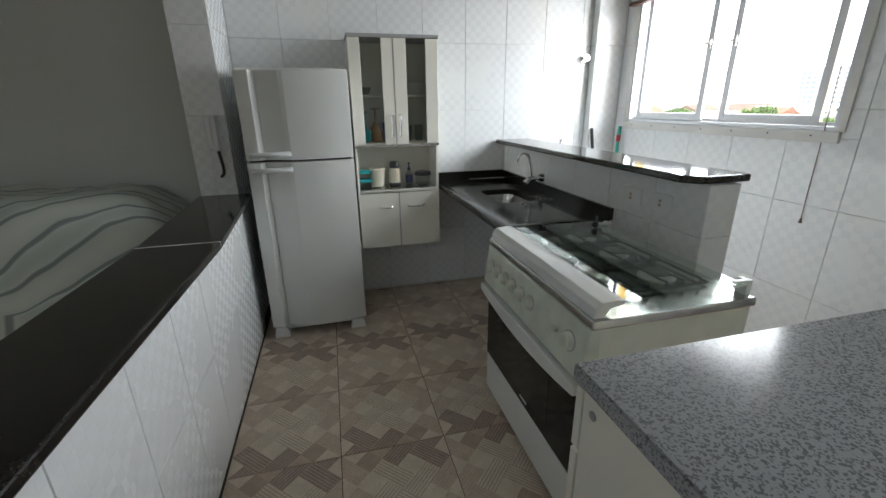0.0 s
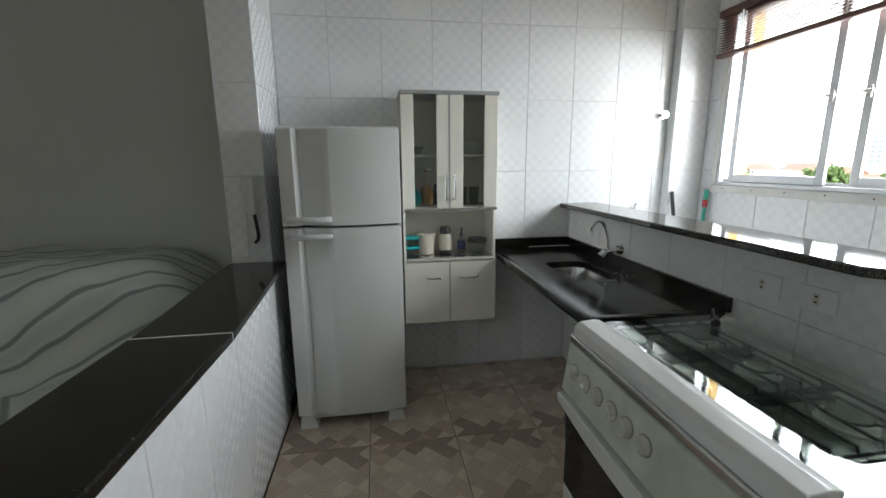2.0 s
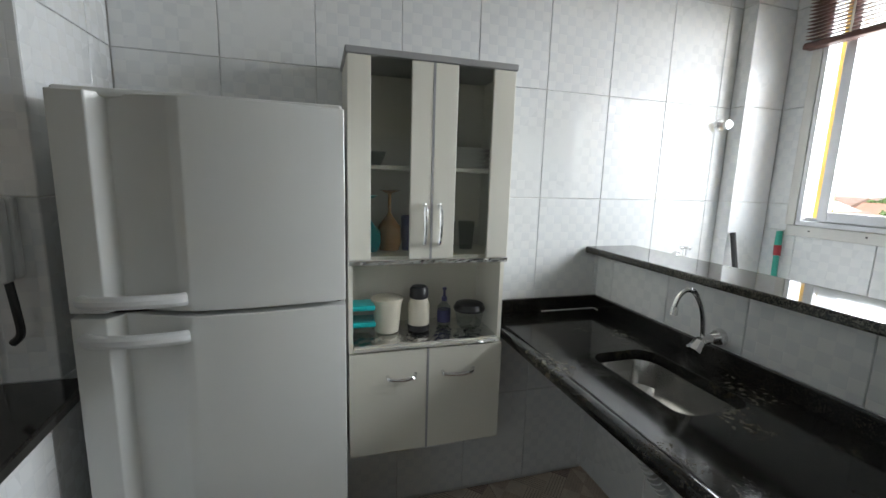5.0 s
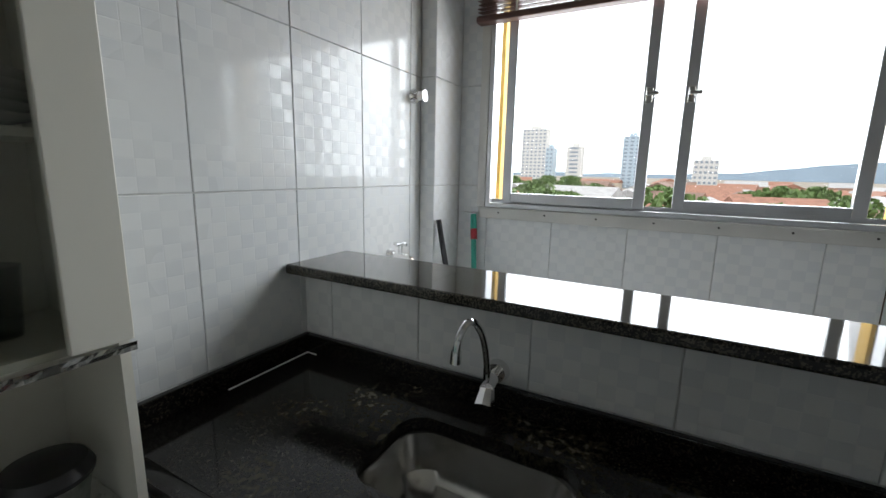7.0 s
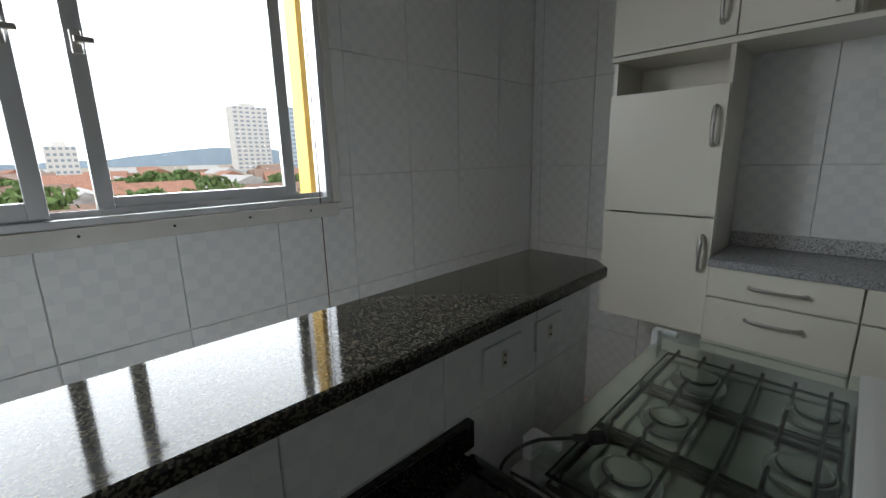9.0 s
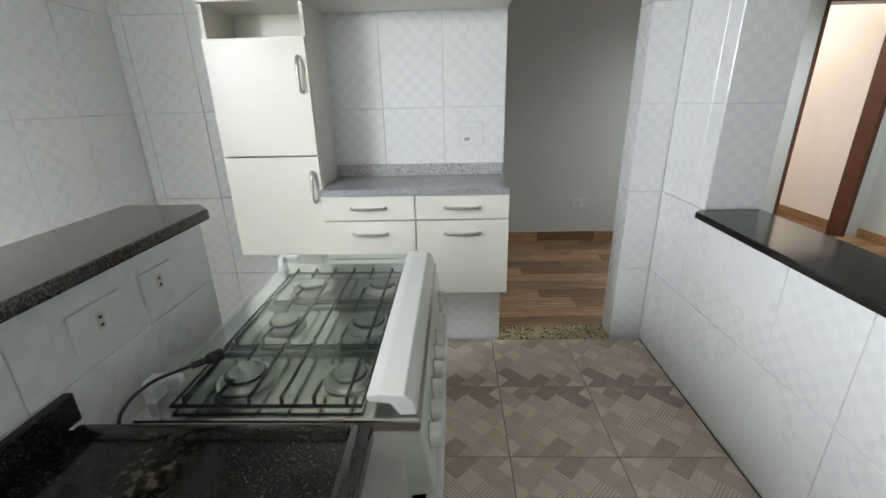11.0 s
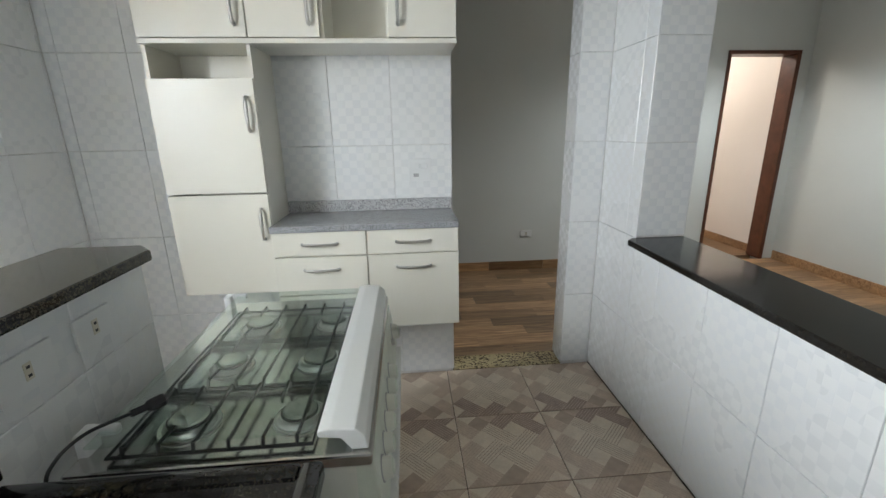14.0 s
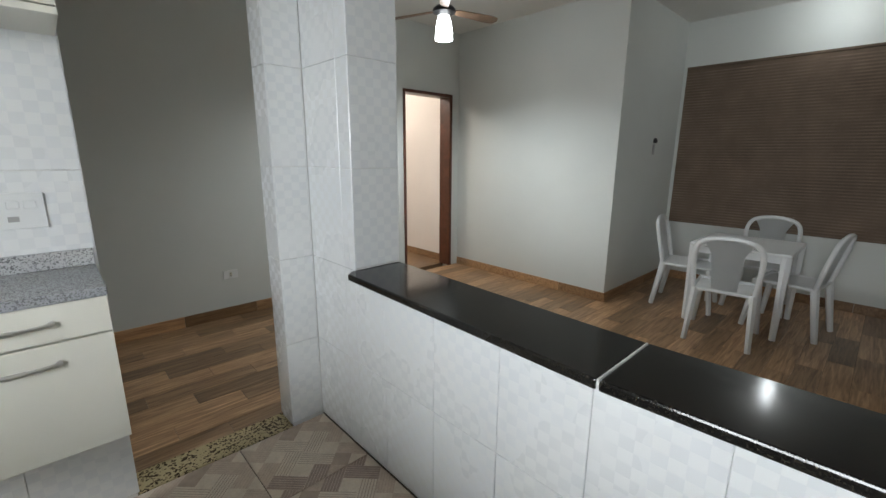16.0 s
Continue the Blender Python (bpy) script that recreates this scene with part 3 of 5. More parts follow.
# refrigerator with two doors, bowed fronts and finger grooves
FX0, FX1, FY = -0.395, 0.203, 2.648
fridge = thing("refrigerator", (-0.11, 2.95, 0), "tall white two-door refrigerator with moulded handles", "refrigerator")


def fridge_front(z0, z1, name):
    outline, n = [], 24
    for k in range(n + 1):
        u = k / n
        x = FX0 + (FX1 - FX0) * u
        y = FY + 0.012 - 0.034 * (1 - (2 * u - 1) ** 2)
        if 0.14 < u < 0.39:
            w = (u - 0.14) / 0.25
            y += 0.046 * (1 - w) ** 0.8
        outline.append((x, y))
    outline += [(FX1, FY + 0.06), (FX0, FY + 0.06)]
    return part(name, prism(outline, "z", z0, z1, 0.003), ENAMEL, fridge)


part("body", box(FX0 + 0.006, FX1 - 0.006, FY + 0.066, 3.235, 0.045, 1.612, 0.008), ENAMEL, fridge)
d_low = fridge_front(0.075, 1.130, "fridge_door")
d_top = fridge_front(1.142, 1.622, "freezer_door")
part("gasket", box(FX0 + 0.012, FX1 - 0.012, FY + 0.045, FY + 0.066, 0.08, 1.61), DARK_GAP, fridge)
part("top_cover", box(FX0 + 0.004, FX1 - 0.004, FY + 0.02, 3.235, 1.6125, 1.632, 0.008), ENAMEL, fridge)
for z, door in ((1.176, d_top), (1.088, d_low)):
    bm = tube([(FX0 + 0.03, FY + 0.002, z - 0.005), (FX0 + 0.06, FY - 0.035, z), (FX0 + 0.14, FY - 0.055, z + 0.003), (FX0 + 0.22, FY - 0.05, z + 0.003), (FX0 + 0.245, FY - 0.04, z + 0.003)], 0.015, 10)
    part("handle", bm, PLASTIC, door, smooth=True)
for x in (FX0 + 0.055, FX1 - 0.055):
    part("foot", prism([(x - 0.05, 0), (x + 0.05, 0), (x + 0.042, 0.04), (x + 0.03, 0.07), (x - 0.04, 0.07)], "y", FY + 0.0, FY + 0.08, 0.004), ENAMEL, fridge)
part("kick_plate", box(FX0 + 0.06, FX1 - 0.06, FY + 0.03, FY + 0.06, 0.045, 0.08), ENAMEL, fridge)
for x in (FX0 + 0.06, FX1 - 0.06):
    part("rear_foot", cyl((x, 3.18, 0), (x, 3.18, 0.05), 0.02), BLACK, fridge)

# wall cabinet beside the fridge
CX0, CX1, CY = 0.232, 0.811, 2.98
CB = YB - 0.003
cab = thing("wall_cabinet", (0.5, 3.13, 0.445), "worn cream wall cabinet with glazed doors and an open niche", "cabinet")
part("side_panel", box(CX0, CX0 + 0.015, CY + 0.02, CB, 0.445, 1.84), LAMINATE, cab)
part("side_panel", box(CX1 - 0.015, CX1, CY + 0.02, CB, 0.445, 1.84), LAMINATE, cab)
part("back_panel", box(CX0 + 0.015, CX1 - 0.015, CB - 0.01, CB, 0.445, 1.84), LAMINATE, cab)
part("top_board", box(CX0 - 0.006, CX1 + 0.006, CY - 0.004, CB, 1.841, 1.862, 0.003), LAM_GREY, cab)
part("bottom_board", box(CX0 + 0.015, CX1 - 0.015, CY + 0.02, CB - 0.01, 0.446, 0.461), LAMINATE, cab)
part("niche_shelf", box(CX0 + 0.015, CX1 - 0.015, CY + 0.002, CB - 0.01, 0.852, 0.867), LAMINATE, cab)
part("upper_floor", box(CX0 + 0.015, CX1 - 0.015, CY + 0.022, CB - 0.01, 1.175, 1.19), LAMINATE, cab)
part("glass_shelf", box(CX0 + 0.016, CX1 - 0.016, CY + 0.04, CB - 0.011, 1.488, 1.502, 0.002), LAMINATE, cab)
foil = bmesh.new()
bmesh.ops.create_grid(foil, x_segments=44, y_segments=18, size=0.5)
for v in foil.verts:
    v.co = Vector((CX0 + 0.018 + (CX1 - CX0 - 0.036) * (v.co.x + 0.5), CY - 0.004 + (CB - CY - 0.012) * (v.co.y + 0.5), 0.871 + 0.005 * noise.noise(v.co * 22)))
    if v.co.y < CY + 0.004:
        v.co.z -= 0.016
part("foil_liner", foil, FOIL, cab, "crumpled aluminium foil liner")
edge = bmesh.new()
bmesh.ops.create_grid(edge, x_segments=60, y_segments=2, size=0.5)
for v in edge.verts:
    v.co = Vector((CX0 + (CX1 - CX0) * (v.co.x + 0.5), CY - 0.003 + 0.003 * noise.noise(Vector((v.co.x * 30, v.co.y * 5, 0))), 1.172 + v.co.y * 0.014))
part("foil_edge", edge, FOIL, cab, "foil strip along the door bottoms")
mid = 0.516
for x0, x1, hx, nm in ((CX0, mid - 0.004, mid - 0.026, "l"), (mid + 0.004, CX1, mid + 0.028, "r")):
    glass0, glass1 = (x0 + 0.074, x1 - 0.072) if nm == "l" else (x0 + 0.080, x1 - 0.082)
    bm = box(x0, glass0, CY, CY + 0.017, 1.182, 1.839, 0.002)
    box(glass1, x1, CY, CY + 0.017, 1.182, 1.839, 0.002, bm=bm)
    door = part("glazed_door", bm, LAMINATE, cab)
    part("pane", box(glass0 - 0.004, glass1 + 0.004, CY + 0.007, CY + 0.011, 1.183, 1.838), GLASS_CAB, door)
    part("handle", bow_handle((hx, CY, 1.235), (hx, CY, 1.372), (0, -0.026, 0)), CHROME, door, "chrome bow handle", True)
    low = part("flap_door", box(x0, x1, CY, CY + 0.017, 0.449, 0.846, 0.002), LAMINATE, cab)
    a, b = ((0.366, 0.468) if nm == "l" else (0.572, 0.694))
    part("handle", bow_handle((a, CY, 0.752), (b, CY, 0.752), (0, -0.026, -0.006)), CHROME, low, "chrome bow handle", True)
for z0, z1 in ((0.449, 0.846), (1.182, 1.839)):
    part("edge_strip", box(mid - 0.004, mid + 0.004, CY - 0.001, CY + 0.012, z0, z1), LAM_GREY, cab, "grey edge strip between the doors")


def simple(name, loc, profile, mat, label, category, n=24):
    t = thing(name, loc, label, category)
    part("body", lathe(profile, loc, n), mat, t, smooth=True)
    return t


# things on the niche shelf
NZ = 0.875
for k, (dz, w) in enumerate(((0.0, 0.045), (0.062, 0.043))):
    c = thing("food_box", (0.285, 3.10, NZ + dz), "small clear food box with a teal lid", "food box", "boxes on the shelf")
    part("tub", box(0.285 - w, 0.285 + w, 3.10 - w, 3.10 + w, NZ + dz, NZ + dz + 0.042, 0.006), CLEAR, c)
    part("lid", box(0.285 - w - 0.004, 0.285 + w + 0.004, 3.10 - w - 0.004, 3.10 + w + 0.004, NZ + dz + 0.042, NZ + dz + 0.061, 0.005), TEAL, c, "teal lid")
simple("plastic_pot", (0.385, 3.12, NZ), [(0.042, 0), (0.046, 0.004), (0.057, 0.118), (0.062, 0.12), (0.062, 0.132), (0.055, 0.136), (0.0, 0.136)], IVORY, "cloudy white plastic pot with a rim", "pot")
th = thing("thermos", (0.508, 3.11, NZ), "white thermos flask with black lid and base", "thermos")
part("body", lathe([(0.041, 0.022), (0.042, 0.03), (0.042, 0.105), (0.034, 0.125), (0.032, 0.13)], (0.508, 3.11, NZ)), IVORY, th, smooth=True)
part("base", lathe([(0.040, 0), (0.043, 0.005), (0.043, 0.024), (0.041, 0.026)], (0.508, 3.11, NZ)), BLACK, th, "black base", True)
part("lid", lathe([(0.033, 0.129), (0.037, 0.134), (0.036, 0.165), (0.028, 0.176), (0.0, 0.178)], (0.508, 3.11, NZ)), BLACK, th, "black lid", True)
sp = thing("spray_bottle", (0.618, 3.13, NZ), "clear pump bottle with a purple label", "bottle")
part("body", lathe([(0.024, 0), (0.027, 0.006), (0.027, 0.08), (0.012, 0.098), (0.010, 0.105)], (0.618, 3.13, NZ)), CLEAR, sp, smooth=True)
part("label_band", lathe([(0.0276, 0.02), (0.0276, 0.07)], (0.618, 3.13, NZ)), NAVY, sp, "purple label")
part("pump", lathe([(0.011, 0.105), (0.012, 0.12), (0.006, 0.124), (0.005, 0.15), (0.010, 0.152), (0.008, 0.16), (0, 0.161)], (0.618, 3.13, NZ), 12), NAVY, sp, smooth=True)
bw = thing("lidded_bowl", (0.715, 3.10, NZ), "clear bowl with a black lid", "bowl")
part("bowl", lathe([(0.035, 0), (0.048, 0.008), (0.058, 0.07)], (0.715, 3.10, NZ)), CLEAR, bw, smooth=True)
part("lid", lathe([(0.062, 0.071), (0.064, 0.08), (0.055, 0.098), (0.03, 0.104), (0, 0.105)], (0.715, 3.10, NZ)), BLACK, bw, "black lid", True)
# things behind the glass
GZ = 1.191
gb = thing("teal_goblet", (0.315, 3.12, GZ), "teal glass goblet standing upside down", "glass")
part("bowl", lathe([(0.034, 0), (0.044, 0.03), (0.042, 0.07), (0.015, 0.105), (0.006, 0.12), (0.006, 0.19), (0.034, 0.205), (0, 0.207)], (0.315, 3.12, GZ)), TEAL, gb, smooth=True)
gb = thing("amber_goblet", (0.395, 3.14, GZ), "amber glass goblet standing upside down", "glass")
part("bowl", lathe([(0.036, 0), (0.046, 0.03), (0.042, 0.09), (0.015, 0.125), (0.006, 0.14), (0.006, 0.21), (0.042, 0.225), (0, 0.228)], (0.395, 3.14, GZ)), AMBER, gb, smooth=True)
simple("dark_glass", (0.47, 3.13, GZ), [(0.028, 0), (0.033, 0.13), (0.030, 0.13), (0.026, 0.004), (0, 0.004)], NAVY, "dark blue drinking glass", "glass")
for k in range(5):
    z = 1.503 + k * 0.014
    pl = thing("plate", (0.665, 3.115, z), "white ceramic plate in a stack", "plate", "stacked plates")
    part("dish", lathe([(0.065, 0), (0.07, 0.002), (0.112, 0.014), (0.115, 0.016), (0.07, 0.006), (0, 0.005)], (0.665, 3.115, z), 32), CERAMIC, pl, smooth=True)
simple("glass_bowl", (0.33, 3.13, 1.503), [(0.03, 0), (0.05, 0.05), (0.047, 0.05), (0.028, 0.004), (0, 0.004)], CLEAR, "clear glass bowl on the shelf", "bowl")
for x in (0.62, 0.70):
    simple("drinking_glass", (x, 3.13, GZ), [(0.026, 0), (0.034, 0.11), (0.031, 0.11), (0.024, 0.004), (0, 0.004)], CLEAR, "clear drinking glass behind cabinet glass", "glass")

# sink counter of black granite, with a basin cut through it
SX0, SX1, SY0, SY1, SZ = 0.845, 1.423, 1.845, YB - 0.002, 0.87
BX0, BX1, BY0, BY1 = 1.035, 1.285, 2.345, 2.755
counter = thing("sink_counter", (1.13, 2.55, SZ - 0.03), "black granite sink counter with upstands", "counter")
bm = box(SX0, BX0, SY0, SY1, SZ - 0.03, SZ)
box(BX1, SX1, SY0, SY1, SZ - 0.03, SZ, bm=bm)
box(BX0, BX1, SY0, BY0, SZ - 0.03, SZ, bm=bm)
box(BX0, BX1, BY1, SY1, SZ - 0.03, SZ, bm=bm)
part("slab", bm, COUNTER_GRANITE, counter)
bm = box(SX0 - 0.012, SX0 + 0.028, SY0 - 0.012, SY1, SZ - 0.034, SZ + 0.007, 0.008)
part("front_edge", bm, COUNTER_GRANITE, counter, smooth=True)
part("end_edge", box(SX0 + 0.029, SX1 - 0.03, SY0 - 0.012, SY0 + 0.028, SZ - 0.034, SZ + 0.007, 0.008), COUNTER_GRANITE, counter, smooth=True)
part("upstand", box(SX1 - 0.021, SX1 - 0.001, SY0 - 0.03, SY1 - 0.021, SZ + 0.001, SZ + 0.062, 0.003), BLACK_GRANITE, counter)
part("upstand", box(CX1 + 0.005, SX1 - 0.001, SY1 - 0.02, SY1 - 0.001, SZ + 0.001, SZ + 0.062, 0.003), BLACK_GRANITE, counter)
part("sealant", tube([(SX1 - 0.022, SY1 - 0.06, SZ + 0.001), (SX1 - 0.022, SY1 - 0.022, SZ + 0.001), (SX1 - 0.3, SY1 - 0.022, SZ + 0.001)], 0.0022, 6, steps=1), CERAMIC, counter, "white sealant line")
basin = thing("sink_basin", ((BX0 + BX1) / 2, 2.55, 0.72), "undermounted stainless steel sink basin", "sink")
own = bmesh.new()
rings = []
for depth, inset, rad in ((-0.0285, -0.012, 0.07), (-0.033, 0.004, 0.07), (-0.06, 0.010, 0.07), (-0.115, 0.020, 0.07), (-0.135, 0.04, 0.06), (-0.14, 0.08, 0.04)):
    ring = []
    x0, x1, y0, y1 = BX0 + inset, BX1 - inset, BY0 + inset, BY1 - inset
    for cx, cy, a0 in ((x1 - rad, y1 - rad, 0), (x0 + rad, y1 - rad, 90), (x0 + rad, y0 + rad, 180), (x1 - rad, y0 + rad, 270)):
        for k in range(7):
            a = radians(a0 + 15 * k)
            ring.append(own.verts.new((cx + rad * math.cos(a), cy + rad * math.sin(a), SZ - 0.002 + depth)))
    rings.append(ring)
for a, b in zip(rings, rings[1:]):
    for k in range(28):
        own.faces.new((a[k], a[(k + 1) % 28], b[(k + 1) % 28], b[k]))
own.faces.new(rings[-1])
part("bowl", own, STEEL, basin, smooth=True)
# rounded granite corners of the cut-out
for sx, sy in ((1, 1), (-1, 1), (-1, -1), (1, -1)):
    own = bmesh.new()
    cx, cy = (BX1 if sx > 0 else BX0), (BY1 if sy > 0 else BY0)
    arc = [(cx - sx * 0.06 * (1 - math.sin(radians(10 * k + 0))), cy - sy * 0.06 * (1 - math.cos(radians(10 * k)))) for k in range(10)]
    pts = [(cx + sx * 0.001, cy + sy * 0.001)] + arc
    lo = [own.verts.new((x, y, SZ - 0.029)) for x, y in pts]
    hi = [own.verts.new((x, y, SZ - 0.0005)) for x, y in pts]
    own.faces.new(lo)
    own.faces.new(hi)
    for k in range(len(pts)):
        j = (k + 1) % len(pts)
        own.faces.new((lo[k], lo[j], hi[j], hi[k]))
    part("cutout_corner", own, BLACK_GRANITE, counter)
part("drain", lathe([(0.0, 0.0), (0.022, 0.001), (0.03, 0.004), (0.036, 0.001)], (1.16, 2.55, SZ - 0.1415)), CHROME, basin, smooth=True)
trap = thing("drain_hose", (1.16, 2.60, 0.35), "white corrugated plastic drain hose under the sink", "hose")
hb = bmesh.new()
for k in range(22):
    u = k / 21
    p = Vector((1.16 + 0.20 * u * u, 2.60 + 0.03 * math.sin(4 * u), 0.73 - 0.42 * u))
    cyl(p, p + Vector((0.004 * u, 0, -0.011)), 0.026, 0.021, 12, bm=hb)
part("corrugated_hose", hb, PLASTIC, trap)

# wall tap over the sink
tap = thing("kitchen_tap", (1.42, 2.587, 0.965), "chrome wall-mounted swan-neck kitchen tap", "tap")
part("flange", cyl((1.4225, 2.587, 0.966), (1.402, 2.587, 0.966), 0.030, 0.024, 24), CHROME, tap, smooth=True)
part("valve_body", tube([(1.405, 2.587, 0.966), (1.37, 2.583, 0.966), (1.325, 2.578, 0.960)], [0.013, 0.016, 0.019], 12), CHROME, tap, smooth=True)
part("cross_handle", cyl((1.322, 2.577, 0.962), (1.296, 2.573, 0.934), 0.018, 0.025, 8), CHROME, tap)
part("spout", tube([(1.348, 2.588, 0.97), (1.343, 2.590, 1.03), (1.330, 2.596, 1.085), (1.308, 2.606, 1.122), (1.284, 2.616, 1.126), (1.264, 2.624, 1.10), (1.257, 2.627, 1.068)], 0.0085, 10), CHROME, tap, smooth=True)
part("aerator", cyl((1.257, 2.627, 1.070), (1.256, 2.627, 1.043), 0.011, 0.013, 14), CHROME, tap, smooth=True)

# cooker
KX0, KX1, KY0, KY1, KZ = 0.760, 1.325, 0.965, 1.785, 0.845
cooker = thing("gas_cooker", (1.04, 1.385, 0), "white six-burner gas cooker with a closed glass lid", "cooker")
part("body", box(KX0 + 0.02, KX1, KY0, KY1, 0.06, KZ - 0.03, 0.004), AGED, cooker)
for x in (KX0 + 0.08, KX1 - 0.05):
    for y in (KY0 + 0.05, KY1 - 0.05):
        part("foot", cyl((x, y, 0), (x, y, 0.062), 0.018), BLACK, cooker)
part("hob", box(KX0 - 0.01, KX1 + 0.01, KY0 - 0.008, KY1 + 0.008, KZ - 0.03, KZ, 0.006), STEEL, cooker, "stainless steel hob")
panel_bm = prism([(KX0 + 0.03, 0.63), (KX0 - 0.035, 0.64), (KX0 - 0.012, 0.815), (KX0 + 0.03, 0.815)], "y", KY0, KY1, 0.006)
control = part("control_panel", panel_bm, PANEL, cooker, "pale green control panel")
knob_y = [KY1 - 0.07 - 0.078 * k for k in range(6)] + [KY0 + 0.085]
for i, y in enumerate(knob_y):
    big = 0.026 if i < 6 else 0.03
    c = Vector((KX0 - 0.023, y, 0.735))
    out = Vector((-0.991, 0, 0.13))
    k = part("knob", cyl(c, c + out * 0.022, big, big * 0.86, 24), AGED, control, smooth=True)
    # grey disc behind the knob paints in its dark shadow outline
    part("knob_shadow_ring", cyl(c - out * 0.004, c + out * 0.002, big * 1.16, big * 1.12, 24), LAM_GREY, control)
    part("knob_grip", cyl(c + out * 0.022, c + out * 0.026, big * 0.7, big * 0.62, 20), PANEL, cooker)
part("ignition_button", cyl((KX0 - 0.023, KY0 + 0.165, 0.735), (KX0 - 0.035, KY0 + 0.165, 0.737), 0.012), BRUSHED, control)
oven = part("oven_door", box(KX0 - 0.012, KX0 + 0.018, KY0 + 0.004, KY1 - 0.004, 0.245, 0.615, 0.006), OVEN_GLASS, cooker, "black glass oven door")
part("oven_window", box(KX0 - 0.0135, KX0 - 0.011, KY0 + 0.20, KY1 - 0.14, 0.30, 0.53, 0.001), OVEN_WINDOW, oven)
n = 20
top = [(KY0 + (KY1 - KY0) * k / n, 0.628) for k in range(n + 1)]
bot = [(KY1 - (KY1 - KY0) * k / n, 0.595 - 0.035 * (1 - (2 * k / n - 1) ** 2)) for k in range(n + 1)]
part("oven_handle", prism(top + bot, "x", KX0 - 0.05, KX0 - 0.014, 0.004), ENAMEL, oven, "white moulded oven handle")
part("bottom_drawer", box(KX0 - 0.010, KX0 + 0.018, KY0 + 0.002, KY1 - 0.002, 0.045, 0.238, 0.006), ENAMEL, cooker)
part("maker_mark", box(KX0 - 0.0136, KX0 - 0.0118, KY0 + 0.36, KY0 + 0.42, 0.272, 0.281), PLASTIC, oven, "small white mark")
lid = part("glass_lid", box(KX0 + 0.085, KX1 - 0.03, KY0 + 0.012, KY1 - 0.012, KZ + 0.040, KZ + 0.045, 0.001), GLASS_LID, cooker, "clear glass lid")
strip = [(KX0 - 0.004, KZ + 0.002), (KX0 + 0.002, KZ + 0.034), (KX0 + 0.02, KZ + 0.050), (KX0 + 0.07, KZ + 0.054), (KX0 + 0.095, KZ + 0.050), (KX0 + 0.095, KZ + 0.036), (KX0 + 0.05, KZ + 0.03), (KX0 + 0.03, KZ + 0.002)]
part("lid_strip", prism(strip, "y", KY0 + 0.004, KY1 - 0.004, 0.003), ENAMEL, lid, "white lid front strip")
for y in (KY0 + 0.05, KY1 - 0.05):
    part("lid_hinge", merge(box(KX1 - 0.06, KX1 + 0.008, y - 0.03, y - 0.012, KZ + 0.03, KZ + 0.05, 0.004), box(KX1 - 0.012, KX1 + 0.010, y - 0.032, y + 0.01, KZ - 0.02, KZ + 0.0495, 0.004)), PLASTIC, lid, "white plastic lid hinge")
for i, bx in enumerate((0.918, 1.155)):
    for j, by in enumerate((1.19, 1.43, 1.665)):
        r = 0.044 if (i + j) % 2 else 0.040
        b = part("burner", lathe([(r * 1.45, 0.001), (r * 1.42, 0.006), (r * 1.25, 0.004), (r * 1.15, 0.008), (r * 1.1, 0.016), (r * 1.02, 0.017)], (bx, by, KZ), 32), BRUSHED, cooker, smooth=True)
        # plain black band puts the shade of the gap below the cap into colour
        part("flame_ring", lathe([(r * 1.0, 0.015), (r * 1.0, 0.021)], (bx, by, KZ), 32), IRON, b, "flame ring coloured dark for the shaded gap under the cap")
        part("burner_cap", lathe([(r * 0.94, 0.0205), (r * 0.94, 0.0235), (r * 0.80, 0.0265), (r * 0.74, 0.0255), (r * 0.2, 0.0275), (0, 0.0275)], (bx, by, KZ), 32), STEEL, b, "aluminium burner cap", True)
for g, (y0, y1) in enumerate(((1.08, 1.30), (1.315, 1.545), (1.56, 1.765))):
    x0, x1, z = KX0 + 0.11, KX1 - 0.06, KZ + 0.033
    w = tube([(x0, y0, z - 0.022), (x1, y0, z - 0.022), (x1, y1, z - 0.022), (x0, y1, z - 0.022), (x0, y0, z - 0.022)], 0.0042, 6, steps=1)
    for k in range(6):
        x = x0 + 0.03 + (x1 - x0 - 0.06) * k / 5
        short = k in (1, 4)
        e = 0.07 if short else (y1 - y0)
        tube([(x, y0, z - 0.022), (x, y0 + 0.006, z - 0.002), (x, y0 + 0.02, z - 0.006), (x, y0 + e - 0.02, z - 0.006), (x, y0 + e - 0.004, z - 0.010 if short else z - 0.002), (x, y0 + e, z - 0.016 if short else z - 0.022)], 0.0042, 6, steps=1, bm=w)
        if short:
            tube([(x, y1, z - 0.022), (x, y1 - 0.006, z - 0.002), (x, y1 - 0.065, z - 0.008)], 0.0042, 6, steps=1, bm=w)
    part("grate", w, IRON, cooker, "black wire pan support")
cord = thing("power_cord", (1.37, 1.7, 0.88), "black power cord with a plug lying on the cooker", "cord")
part("cable", tube([(1.34, 1.815, 0.70), (1.34, 1.815, 0.84), (1.322, 1.80, 0.890), (1.295, 1.765, 0.912), (1.265, 1.73, 0.914), (1.235, 1.685, 0.906)], 0.0035, 8), BLACK, cord, smooth=True)
part("plug", tube([(1.248, 1.70, 0.908), (1.225, 1.675, 0.907), (1.205, 1.65, 0.907)], [0.008, 0.014, 0.010], 8), BLACK, cord, smooth=True)

